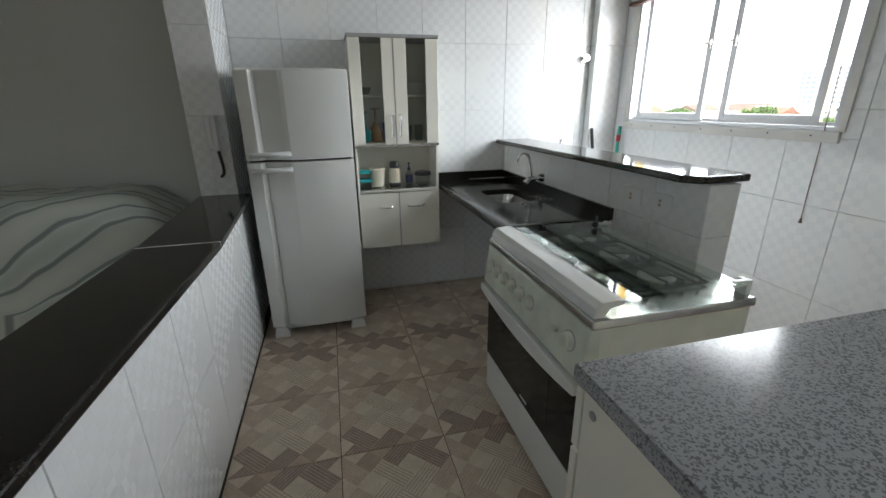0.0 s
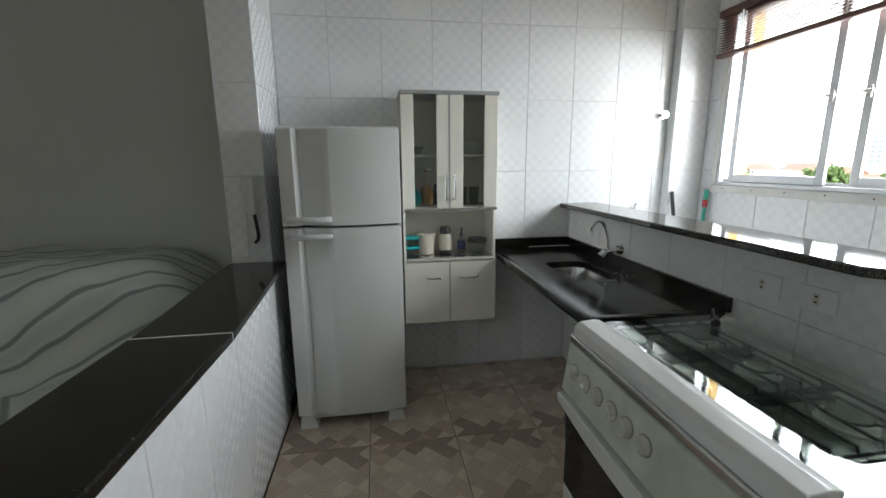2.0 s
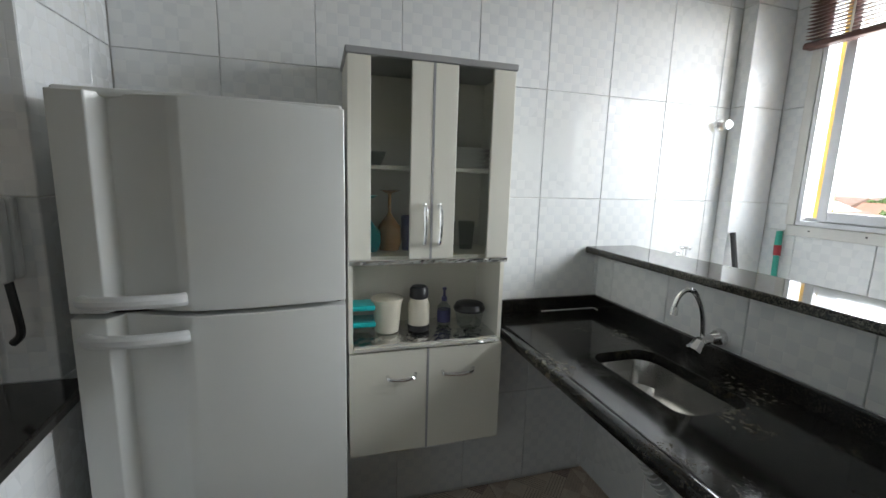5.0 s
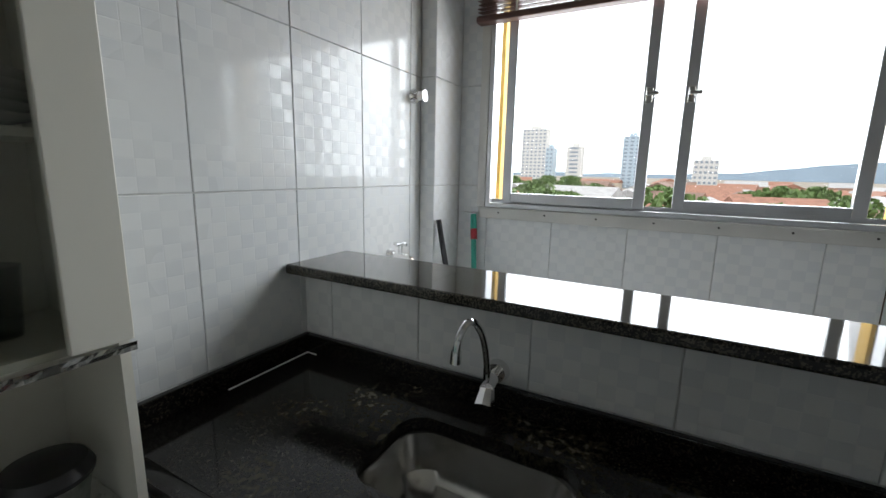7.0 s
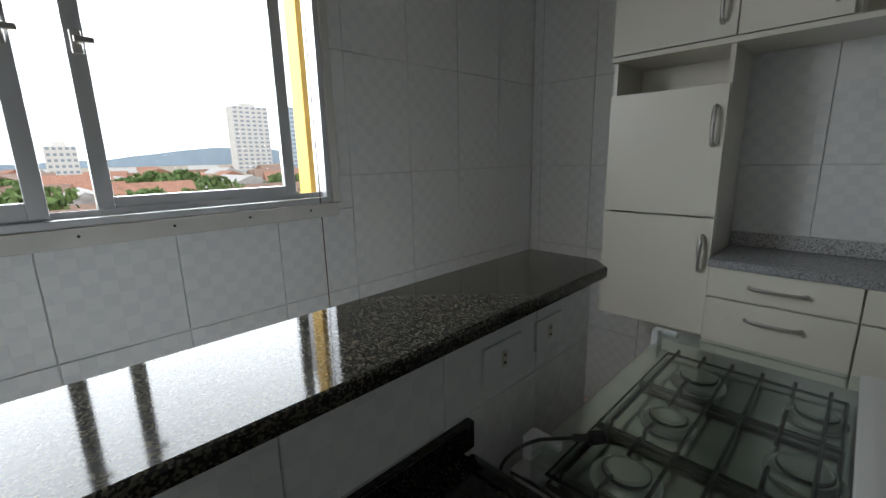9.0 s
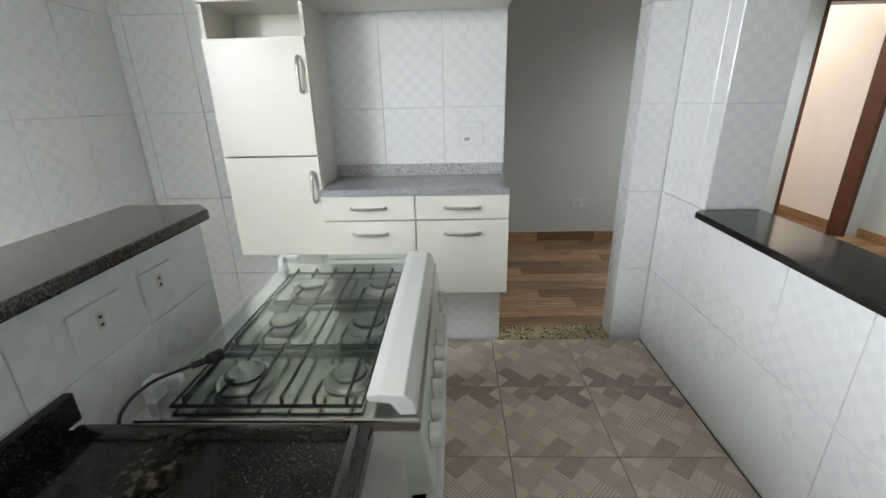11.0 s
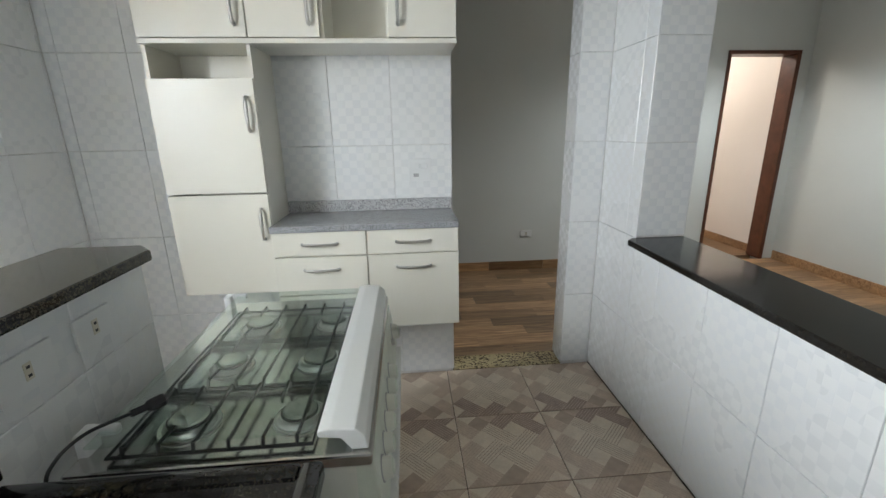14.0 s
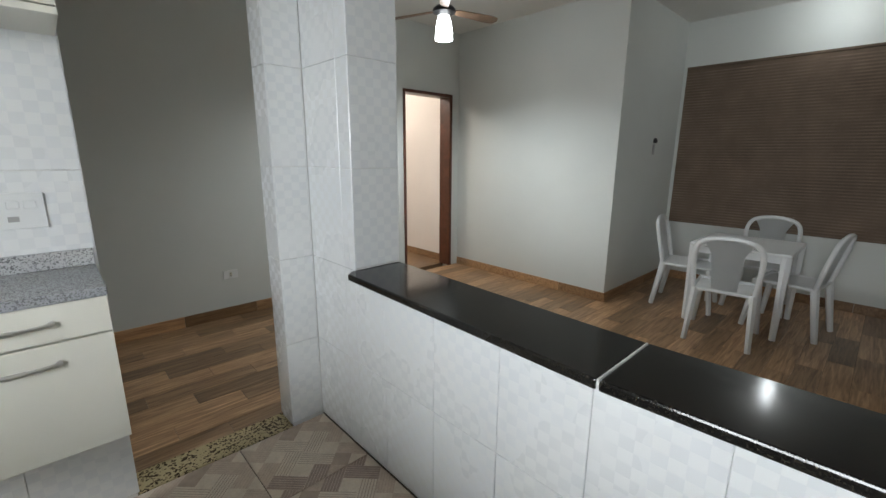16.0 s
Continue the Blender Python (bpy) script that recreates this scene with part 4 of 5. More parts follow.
# fitted cabinets on the south wall
base = thing("drawer_cabinet", (0.85, 0.35, 0.508), "cream wall-hung drawer cabinet", "cabinet")
DY = 0.535
part("carcass", box(0.422, 1.298, YS + 0.002, DY - 0.02, 0.512, 1.012), LAMINATE, base)
for x0, x1, z0, z1 in ((0.42, 0.860, 0.896, 1.012), (0.866, 1.30, 0.896, 1.012), (0.42, 0.860, 0.508, 0.889), (0.866, 1.30, 0.70, 0.889), (0.866, 1.30, 0.508, 0.694)):
    d = part("drawer_front", box(x0, x1, DY - 0.018, DY, z0, z1, 0.002), LAMINATE, base)
    if z0 > 0.6 or x0 < 0.5:
        cx, hz = (x0 + x1) / 2, (z0 + z1) / 2 if z1 - z0 < 0.15 else z1 - 0.062
        part("handle", bow_handle((cx - 0.082, DY, hz), (cx + 0.082, DY, hz), (0, 0.026, 0), 0.006), BRUSHED, d, "brushed metal bow handle", True)
part("cover_cap", cyl((0.4225, 0.49, 0.985), (0.4205, 0.49, 0.985), 0.008), LAM_GREY, base)
worktop = thing("worktop", (0.86, 0.35, 1.014), "chipped grey speckled granite worktop with upstand", "worktop")
wt = box(0.345, 1.306, YS + 0.001, 0.546, 1.014, 1.044, 0.0)
bmesh.ops.bisect_plane(wt, geom=wt.verts[:] + wt.edges[:] + wt.faces[:], plane_co=(0.418, 0, 0), plane_no=(1, 0, 0), clear_inner=True)
bmesh.ops.holes_fill(wt, edges=wt.edges[:])
bmesh.ops.bevel(wt, geom=wt.edges[:], offset=0.003, segments=2, affect="EDGES")
part("slab", wt, GREY_GRANITE, worktop)
part("upstand", box(0.418, 1.306, YS + 0.001, YS + 0.021, 1.0445, 1.105, 0.002), PALE_GRANITE, worktop)
tall = thing("tall_cabinet", (1.54, 0.3, 0.70), "cream wall-hung tall cabinet with an open niche", "cabinet")
TY = 0.456
part("side_panel", box(1.312, 1.328, YS + 0.002, TY - 0.002, 0.70, 1.834), LAMINATE, tall)
part("side_panel", box(1.744, 1.76, YS + 0.002, TY - 0.002, 0.70, 1.834), LAMINATE, tall)
part("back_panel", box(1.328, 1.744, YS + 0.002, YS + 0.012, 0.70, 1.834), LAMINATE, tall)
part("niche_floor", box(1.328, 1.744, YS + 0.012, TY - 0.002, 1.685, 1.70), LAMINATE, tall)
part("bottom_board", box(1.328, 1.744, YS + 0.012, TY - 0.02, 0.70, 0.715), LAMINATE, tall)
for z0, z1, hz in ((1.197, 1.698, 1.475), (0.700, 1.190, 0.975)):
    d = part("cabinet_door", box(1.314, 1.762, TY - 0.002, TY + 0.016, z0, z1, 0.002), LAMINATE, tall)
    part("handle", bow_handle((1.35, TY + 0.016, hz), (1.35, TY + 0.016, hz + 0.145), (0, 0.028, 0), 0.007), BRUSHED, d, "brushed metal bow handle", True)
upper = thing("upper_cabinet", (1.1, 0.3, 1.836), "cream upper wall cabinets with one open niche", "cabinet")
part("bottom_board", box(0.414, 1.765, YS + 0.002, TY + 0.016, 1.836, 1.856, 0.002), LAMINATE, upper)
part("top_board", box(0.414, 1.765, YS + 0.002, TY - 0.002, 2.46, 2.48), LAMINATE, upper)
for x in (0.414, 0.708, 0.992, 1.30, 1.749):
    part("divider", box(x, x + 0.016, YS + 0.002, TY - 0.003, 1.857, 2.459), LAMINATE, upper)
part("back_panel", box(0.43, 1.749, YS + 0.002, YS + 0.012, 1.857, 2.459), LAMINATE, upper)
for x0, x1, hx in ((0.416, 0.714, 0.672), (1.008, 1.308, 1.05), (1.314, 1.763, 1.36)):
    d = part("cabinet_door", box(x0, x1, TY - 0.002, TY + 0.016, 1.860, 2.478, 0.002), LAMINATE, upper)
    part("handle", bow_handle((hx, TY + 0.016, 1.91), (hx, TY + 0.016, 2.055), (0, 0.028, 0), 0.007), BRUSHED, d, "brushed metal bow handle", True)
part("niche_shelf", box(0.724, 0.992, YS + 0.012, TY - 0.02, 2.14, 2.155), LAMINATE, upper)


# electric sockets and the intercom
def socket(loc, normal, w, h, label, kind="hole"):
    t = thing("wall_socket", loc, label, "socket")
    x, y, z = loc
    def plate(u0, u1, v0, v1, d0, d1, bev=0.002):
        if normal[0]:
            s = normal[0]
            xs = sorted((x + s * d0, x + s * d1))
            return box(xs[0], xs[1], y + u0, y + u1, z + v0, z + v1, bev)
        s = normal[1]
        ys = sorted((y + s * d0, y + s * d1))
        return box(x + u0, x + u1, ys[0], ys[1], z + v0, z + v1, bev)
    part("cover_plate", plate(-w / 2, w / 2, -h / 2, h / 2, 0.0005, 0.009), PLASTIC, t)
    if kind == "hole":
        part("outlet", plate(-0.009, 0.009, -0.018, 0.018, 0.009, 0.0105, 0.0), IVORY, t)
        for dz in (-0.009, 0.009):
            part("pin_hole", plate(-0.004, 0.004, dz - 0.003, dz + 0.003, 0.0105, 0.0112, 0.0), BLACK, t)
    else:
        part("outlet", plate(0.008, 0.036, -0.036, -0.018, 0.009, 0.0105, 0.0), LAM_GREY, t)
        part("switch", plate(-0.04, -0.008, 0.008, 0.034, 0.009, 0.013), PLASTIC, t)
        part("switch", plate(0.002, 0.034, 0.008, 0.034, 0.009, 0.013), PLASTIC, t)
    return t


socket((1.424, 1.70, 1.02), (-1, 0), 0.135, 0.082, "white socket plate on the tiled bar wall")
socket((1.424, 1.513, 1.025), (-1, 0), 0.118, 0.076, "white socket plate on the tiled bar wall")
socket((0.585, YS, 1.257), (0, 1), 0.122, 0.122, "white switch and socket plate above the worktop", "switch")
socket((-0.58, -1.75, 0.395), (0, 1), 0.12, 0.075, "white socket plate low on the hall wall")
inter = thing("intercom", (-0.575, 2.80, 1.2), "white wall intercom handset with a black cord", "intercom")
part("base", box(-0.61, -0.535, 2.772, 2.7995, 1.20, 1.395, 0.008), PLASTIC, inter)
part("handset", box(-0.572, -0.538, 2.735, 2.771, 1.195, 1.392, 0.012), PLASTIC, inter, smooth=True)
part("cord", tube([(-0.555, 2.765, 1.20), (-0.545, 2.76, 1.13), (-0.545, 2.765, 1.07), (-0.565, 2.77, 1.045)], 0.009, 8), BLACK, inter, "black coiled cord", True)
part("wire", tube([(-0.60, 2.795, 1.20), (-0.605, 2.795, 1.1), (-0.61, 2.793, 1.0), (-0.61, 2.79, 0.937)], 0.002, 6), PLASTIC, inter)

# laundry corner behind the bar
tub = thing("laundry_tub", (1.95, 2.97, 0.0), "white plastic laundry tub under the valves", "tub")
bm = box(1.66, 2.26, 2.72, 3.24, 0.58, 0.86, 0.03)
bmesh.ops.delete(bm, geom=[f for f in bm.faces if f.calc_center_median().z > 0.859], context="FACES")
part("bowl", bm, PLASTIC, tub, smooth=True)
part("rim", tube([(1.67, 2.73, 0.855), (2.25, 2.73, 0.855), (2.25, 3.23, 0.855), (1.67, 3.23, 0.855), (1.67, 2.73, 0.855)], 0.014, 8, steps=1), PLASTIC, tub)
part("column", box(1.80, 2.12, 2.95, 3.24, 0.0, 0.585, 0.01), PLASTIC, tub)
tp = thing("laundry_tap", (1.885, YB, 1.11), "chrome cross-handled wall tap", "tap")
part("flange", cyl((1.885, YB, 1.110), (1.885, YB - 0.02, 1.110), 0.026, 0.02), CHROME, tp, smooth=True)
part("body", tube([(1.885, YB - 0.01, 1.110), (1.885, YB - 0.07, 1.110), (1.885, YB - 0.11, 1.100), (1.885, YB - 0.12, 1.070)], 0.011, 10), CHROME, tp, smooth=True)
part("cross_handle", merge(cyl((1.885, YB - 0.055, 1.115), (1.885, YB - 0.055, 1.160), 0.008), merge(cyl((1.855, YB - 0.055, 1.160), (1.915, YB - 0.055, 1.160), 0.007), cyl((1.885, YB - 0.085, 1.160), (1.885, YB - 0.025, 1.160), 0.007))), CHROME, tp)
vl = thing("shower_valve", (2.06, YB, 1.765), "chrome stop valve on the tiled wall", "valve")
part("flange", cyl((2.06, YB, 1.765), (2.06, YB - 0.012, 1.765), 0.032, 0.028), CHROME, vl, smooth=True)
part("knob", cyl((2.06, YB - 0.01, 1.765), (2.06, YB - 0.06, 1.765), 0.014, 0.024), CHROME, vl, smooth=True)
corner_casing = setting("corner_casing", box(2.12 + T, XW, 3.18 + T, YB, 0, CEIL), GROUT, "white tiled casing of the pipes in the corner", "casing")
bro = thing("broom", (2.2, 3.1, 0), "broom with a black handle leaning in the corner", "broom")
part("handle", tube([(2.19, 2.98, 0.10), (2.165, 3.07, 0.7), (2.14, 3.165, 1.24)], 0.013, 8), BLACK, bro, smooth=True)
part("brush", box(2.10, 2.28, 2.94, 3.00, 0.0, 0.11, 0.01), RED, bro)
sq = thing("squeegee", (2.3, 3.06, 0), "squeegee with a green and red handle leaning on the window wall", "squeegee")
part("handle", tube([(2.24, 2.98, 0.05), (2.34, 3.08, 1.18)], 0.013, 8), GREEN, sq)
part("grip", tube([(2.339, 3.079, 1.181), (2.349, 3.087, 1.255)], [0.016, 0.014], 10), GREEN, sq, smooth=True)
part("collar", tube([(2.332, 3.072, 1.135), (2.3385, 3.078, 1.185)], 0.0165, 10), RED, sq, "red collar")
part("blade", box(2.10, 2.33, 2.965, 2.995, 0.0, 0.05, 0.004), BLACK, sq)
cordw = thing("blind_cord", (2.345, 1.45, 0.6), "thin blind cord hanging down the tiled wall", "cord")
part("string", tube([(2.352, 1.60, 2.11), (2.36, 1.595, 1.6), (2.362, 1.59, 0.86)], 0.002, 6), BROWN, cordw)
part("bead", cyl((2.362, 1.59, 0.84), (2.362, 1.59, 0.865), 0.008, 0.004), BROWN, cordw)

# waste bin with bags between sink and cooker
bn = thing("waste_bin", (1.05, 2.13, 0), "black bin with a red rim and a blue and white bag", "bin")
part("bin", lathe([(0.10, 0), (0.105, 0.01), (0.13, 0.32), (0.125, 0.33)], (1.05, 2.13, 0)), BLACK, bn, smooth=True)
part("rim", lathe([(0.13, 0.32), (0.137, 0.325), (0.134, 0.345), (0.12, 0.345)], (1.05, 2.13, 0)), RED, bn, "red rim", True)
bg = thing("plastic_bag", (1.0, 2.00, 0), "white and blue knotted plastic bag", "bag")
own = bmesh.new()
bmesh.ops.create_icosphere(own, subdivisions=3, radius=0.11)
for v in own.verts:
    v.co = Vector((0.98 + v.co.x * 0.85, 2.00 + v.co.y * 0.6, 0.16 + v.co.z * 1.4)) + 0.02 * noise.noise_vector(v.co * 14)
    v.co.z = max(v.co.z, 0.002)
part("bag", own, PLASTIC, bg, smooth=True)
own = bmesh.new()
bmesh.ops.create_icosphere(own, subdivisions=3, radius=0.075)
for v in own.verts:
    v.co = Vector((0.97 + v.co.x, 2.03 + v.co.y * 0.8, 0.36 + v.co.z * 0.8)) + 0.03 * noise.noise_vector(v.co * 20)
part("bag_top", own, BLUE_BAG, bg, "blue bag top", True)

# ---- living room things ----
sofa = thing("covered_sofa", (-1.4, 2.3, 0), "sofa under a grey and white striped throw", "sofa")
part("frame", box(-2.35, -0.82, 2.38, 3.15, 0.0, 0.40, 0.05), BROWN, sofa)


def stripe_material():
    m = material("striped_throw", (0.33, 0.36, 0.34), 0.9, bump=0.5, bump_scale=70)
    nt = m.node_tree
    b = nt.nodes["Principled BSDF"]
    co = nt.nodes.new("ShaderNodeTexCoord")
    mp = nt.nodes.new("ShaderNodeMapping")
    mp.inputs["Rotation"].default_value = (0, 0, radians(68))
    w = nt.nodes.new("ShaderNodeTexWave")
    w.inputs["Scale"].default_value, w.inputs["Distortion"].default_value, w.inputs["Detail"].default_value = 1.7, 0.8, 2.0
    ramp = nt.nodes.new("ShaderNodeValToRGB")
    e = ramp.color_ramp.elements
    e[0].position, e[0].color = 0.0, (0.52, 0.55, 0.50, 1)
    e[1].position, e[1].color = 1.0, (0.42, 0.46, 0.43, 1)
    for p, c in ((0.45, (0.46, 0.49, 0.45, 1)), (0.55, (0.20, 0.23, 0.22, 1)), (0.70, (0.22, 0.25, 0.24, 1)), (0.78, (0.48, 0.52, 0.48, 1))):
        k = e.new(p)
        k.color = c
    nt.links.new(co.outputs["Object"], mp.inputs[0])
    nt.links.new(mp.outputs[0], w.inputs["Vector"])
    nt.links.new(w.outputs["Fac"], ramp.inputs[0])
    nt.links.new(ramp.outputs[0], b.inputs["Base Color"])
    return m


own = bmesh.new()
bmesh.ops.create_grid(own, x_segments=80, y_segments=60, size=0.5)
for v in own.verts:
    u, w = v.co.x + 0.5, v.co.y + 0.5
    x, y = -2.40 + 1.62 * u, 2.34 + 0.88 * w
    back = 0.5 + 0.5 * math.tanh((y - 2.58) / 0.13)
    side = min(1.0, (1 - u) / 0.26)
    z = 0.47 + 0.50 * back * (0.45 + 0.55 * math.sin(side * math.pi / 2))
    z -= 0.40 * max(0.0, (u - 0.93) / 0.07) + 0.40 * max(0.0, (0.05 - w) / 0.05)
    z += 0.035 * noise.noise(Vector((x * 3, y * 3, 0))) + 0.018 * noise.noise(Vector((x * 9, y * 9, 4)))
    v.co = Vector((x, y, z))
part("throw", own, stripe_material(), sofa, "grey and white striped throw", True)

cover = thing("wall_covering", (-4.95, 1.7, 0.69), "wide brown ribbed fabric covering on the wall", "wall covering")
part("fabric", box(-4.948, -4.935, 0.40, 3.28, 0.69, 2.40, 0.003), BROWN, cover)
bm = bmesh.new()
for k in range(56):
    box(-4.936, -4.932, 0.402, 3.278, 0.70 + k * 0.030, 0.712 + k * 0.030, bm=bm)
tagged(part("rib", bm, BROWN_LINE, cover), kind="stuff")
part("top_rail", box(-4.948, -4.925, 0.40, 3.28, 2.401, 2.425, 0.004), BROWN, cover)


# plastic table and chairs
def plastic_chair(m, label):
    c = thing("plastic_chair", (0, 0, 0), label, "chair", "chairs round the table")
    bm = bmesh.new()
    bmesh.ops.create_grid(bm, x_segments=10, y_segments=10, size=0.21)
    for v in bm.verts:
        v.co.z = 0.43 - 0.012 * math.cos(v.co.x * 7) - 0.008 * v.co.y / 0.21
    bmesh.ops.solidify(bm, geom=bm.faces[:], thickness=0.008)
    part("seat", bm, PLASTIC, c, smooth=True)
    part("seat_frame", tube([(-0.205, -0.205, 0.425), (0.205, -0.205, 0.425), (0.215, 0.205, 0.425), (-0.215, 0.205, 0.425), (-0.205, -0.205, 0.425)], 0.014, 8, steps=1), PLASTIC, c)
    for sx in (-1, 1):
        part("leg", tube([(sx * 0.195, 0.195, 0.43), (sx * 0.235, 0.245, 0.0)], [0.03, 0.022], 6), PLASTIC, c)
        part("leg", tube([(sx * 0.19, -0.195, 0.43), (sx * 0.215, -0.26, 0.0)], [0.03, 0.022], 6), PLASTIC, c)
    arch = [(-0.20, -0.20, 0.43), (-0.215, -0.235, 0.60), (-0.21, -0.27, 0.76), (-0.15, -0.29, 0.835), (0, -0.297, 0.86), (0.15, -0.29, 0.835), (0.21, -0.27, 0.76), (0.215, -0.235, 0.60), (0.20, -0.20, 0.43)]
    part("back_frame", tube(arch, 0.019, 8), PLASTIC, c, smooth=True)
    own2 = bmesh.new()
    rows = []
    for k in range(12):
        u = k / 11
        z = 0.44 + 0.40 * u
        y = -0.20 - 0.09 * u
        w = 0.085 + 0.03 * u + (0.05 * (u - 0.75) / 0.25 if u > 0.75 else 0)
        rows.append([own2.verts.new((x, y - 0.012 * (1 - (x / w) ** 2), z)) for x in (-w, -w / 2, 0, w / 2, w)])
    for a, b in zip(rows, rows[1:]):
        for k in range(4):
            own2.faces.new((a[k], a[k + 1], b[k + 1], b[k]))
    bmesh.ops.solidify(own2, geom=own2.faces[:], thickness=0.008)
    part("backrest", own2, PLASTIC, c, smooth=True)
    c.matrix_basis = m
    return c


first = plastic_chair(pose(-3.40, 1.40, 0, 0, 0, 97), "white moulded plastic chair drawn up to the table")
for x, y, a in ((-4.04, 0.93, 8), (-4.50, 1.44, -90), (-4.02, 1.74, 172), (-3.05, 2.85, 60)):
    copy_thing(first, pose(x, y, 0, 0, 0, a))
table = thing("plastic_table", (-3.950, 1.40, 0), "square white plastic dining table", "table")
part("tabletop", box(-4.300, -3.580, 1.04, 1.76, 0.69, 0.715, 0.01), PLASTIC, table)
part("apron", merge(merge(box(-4.270, -3.610, 1.07, 1.09, 0.63, 0.689), box(-4.270, -3.610, 1.71, 1.73, 0.63, 0.689)), merge(box(-4.270, -4.250, 1.091, 1.709, 0.63, 0.689), box(-3.630, -3.610, 1.091, 1.709, 0.63, 0.689))), PLASTIC, table)
for x in (-4.265, -3.615):
    for y in (1.075, 1.725):
        part("leg", tube([(x, y, 0.69), (x + (0.015 if x > -3.980 else -0.015), y, 0.0)], [0.04, 0.024], 6), PLASTIC, table)

key = thing("key_holder", (-4.31, 0.36, 1.55), "small hanging wall ornament with a dark top", "ornament")
part("tag", box(-4.335, -4.285, 0.3605, 0.368, 1.47, 1.58, 0.003), LAM_GREY, key)
part("top_knob", lathe([(0, 0), (0.022, 0.012), (0.025, 0.03), (0.012, 0.055), (0, 0.06)], (-4.31, 0.374, 1.585), 12), BLACK, key, smooth=True)

# ceiling fan with its lamp
FANX, FANY = -2.11, -0.60
fan = thing("ceiling_fan", (FANX, FANY, CEIL), "ceiling fan with three brown blades and a lit glass shade", "fan")
part("rod", lathe([(0.05, 0), (0.045, -0.03), (0.013, -0.05), (0.012, -0.20), (0.03, -0.24)], (FANX, FANY, CEIL)), BLACK, fan, smooth=True)
part("motor", lathe([(0.03, -0.235), (0.075, -0.25), (0.095, -0.27), (0.095, -0.295), (0.06, -0.315), (0.05, -0.32)], (FANX, FANY, CEIL)), BLACK, fan, smooth=True)
part("shade", lathe([(0.045, -0.32), (0.058, -0.36), (0.068, -0.42), (0.074, -0.49), (0.072, -0.505), (0.03, -0.515), (0, -0.516)], (FANX, FANY, CEIL)), LAMP_GLOW, fan, "lit frosted glass shade", True)
for k in range(3):
    a = radians(48 + 120 * k)
    outl = [(0.09, -0.025), (0.14, -0.04), (0.46, -0.06), (0.53, -0.045), (0.55, 0.0), (0.53, 0.045), (0.46, 0.055), (0.14, 0.035), (0.09, 0.025)]
    b = prism(outl, "z", -0.004, 0.004)
    b.transform(Matrix.Translation((FANX, FANY, CEIL - 0.275)) @ Matrix.Rotation(a, 4, "Z") @ Matrix.Rotation(radians(-12), 4, "X"))
    part("blade", b, FAN_WOOD, fan)
lamp_data = bpy.data.lights.new("fan_lamp", "SPOT")
lamp_data.spot_size, lamp_data.spot_blend = radians(165), 0.7
lamp_data.energy, lamp_data.shadow_soft_size, lamp_data.color = LAMP_W, 0.08, (0.90, 0.97, 1.0)
new("fan_lamp", lamp_data).location = (FANX, FANY, CEIL - 0.56)
cl = thing("ceiling_lamp", (-4.55, 1.66, CEIL), "round lit ceiling lamp above the table", "lamp")
part("holder", lathe([(0.06, 0), (0.055, -0.03), (0.03, -0.045)], (-4.55, 1.66, CEIL)), PLASTIC, cl, smooth=True)
part("bulb", lathe([(0.03, -0.045), (0.055, -0.075), (0.06, -0.105), (0.04, -0.14), (0, -0.152)], (-4.55, 1.66, CEIL)), LAMP_GLOW, cl, "lit bulb", True)
lamp2 = bpy.data.lights.new("table_lamp_light", "POINT")
lamp2.energy, lamp2.shadow_soft_size, lamp2.color = LAMP_W * 0.035, 0.06, (0.90, 0.97, 1.0)
new("table_lamp_light", lamp2).location = (-4.55, 1.66, CEIL - 0.22)
# unseen point light, added to brighten the room behind the door
room = bpy.data.lights.new("back_room_fill", "POINT")
room.energy, room.shadow_soft_size, room.color = 16, 0.1, (1.0, 0.93, 0.85)
new("back_room_fill", room).location = (-2.2, -3.0, 2.6)

# ---- view from the window ----
GZ0 = -9.0
GROUND = material("ground_earth", (0.20, 0.17, 0.13), 0.95, var=0.3, scale=0.08)
ROOFS = [material("clay_roof", (0.27, 0.13, 0.085), 0.9, var=0.25, scale=1.2), material("brown_roof", (0.19, 0.12, 0.09), 0.9, var=0.25, scale=1.2), material("grey_roof", (0.36, 0.35, 0.34), 0.9, var=0.2, scale=1.0)]
HOUSE = [material("white_house", (0.60, 0.58, 0.54), 0.9), material("brick_house", (0.40, 0.24, 0.17), 0.9), material("cream_house", (0.52, 0.44, 0.34), 0.9)]
TOWER = material("pale_tower", (0.60, 0.58, 0.55), 0.9)
TOWER2 = material("blue_grey_tower", (0.42, 0.50, 0.56), 0.9)
TWIN = material("tower_window", (0.22, 0.26, 0.30), 0.4)
LEAF = material("leaf", (0.10, 0.16, 0.045), 0.8, var=0.4, scale=1.5)
BARK = material("bark", (0.10, 0.07, 0.05), 0.9)
HILL = material("far_hill", (0.30, 0.38, 0.46), 1.0, var=0.1, scale=0.004)
setting("ground", box(3.0, 3500, -2500, 2500, GZ0 - 1, GZ0), GROUND, "flat built-up ground outside the window", "ground")
rng = random.Random(7)
n_house = 0
houses = {}


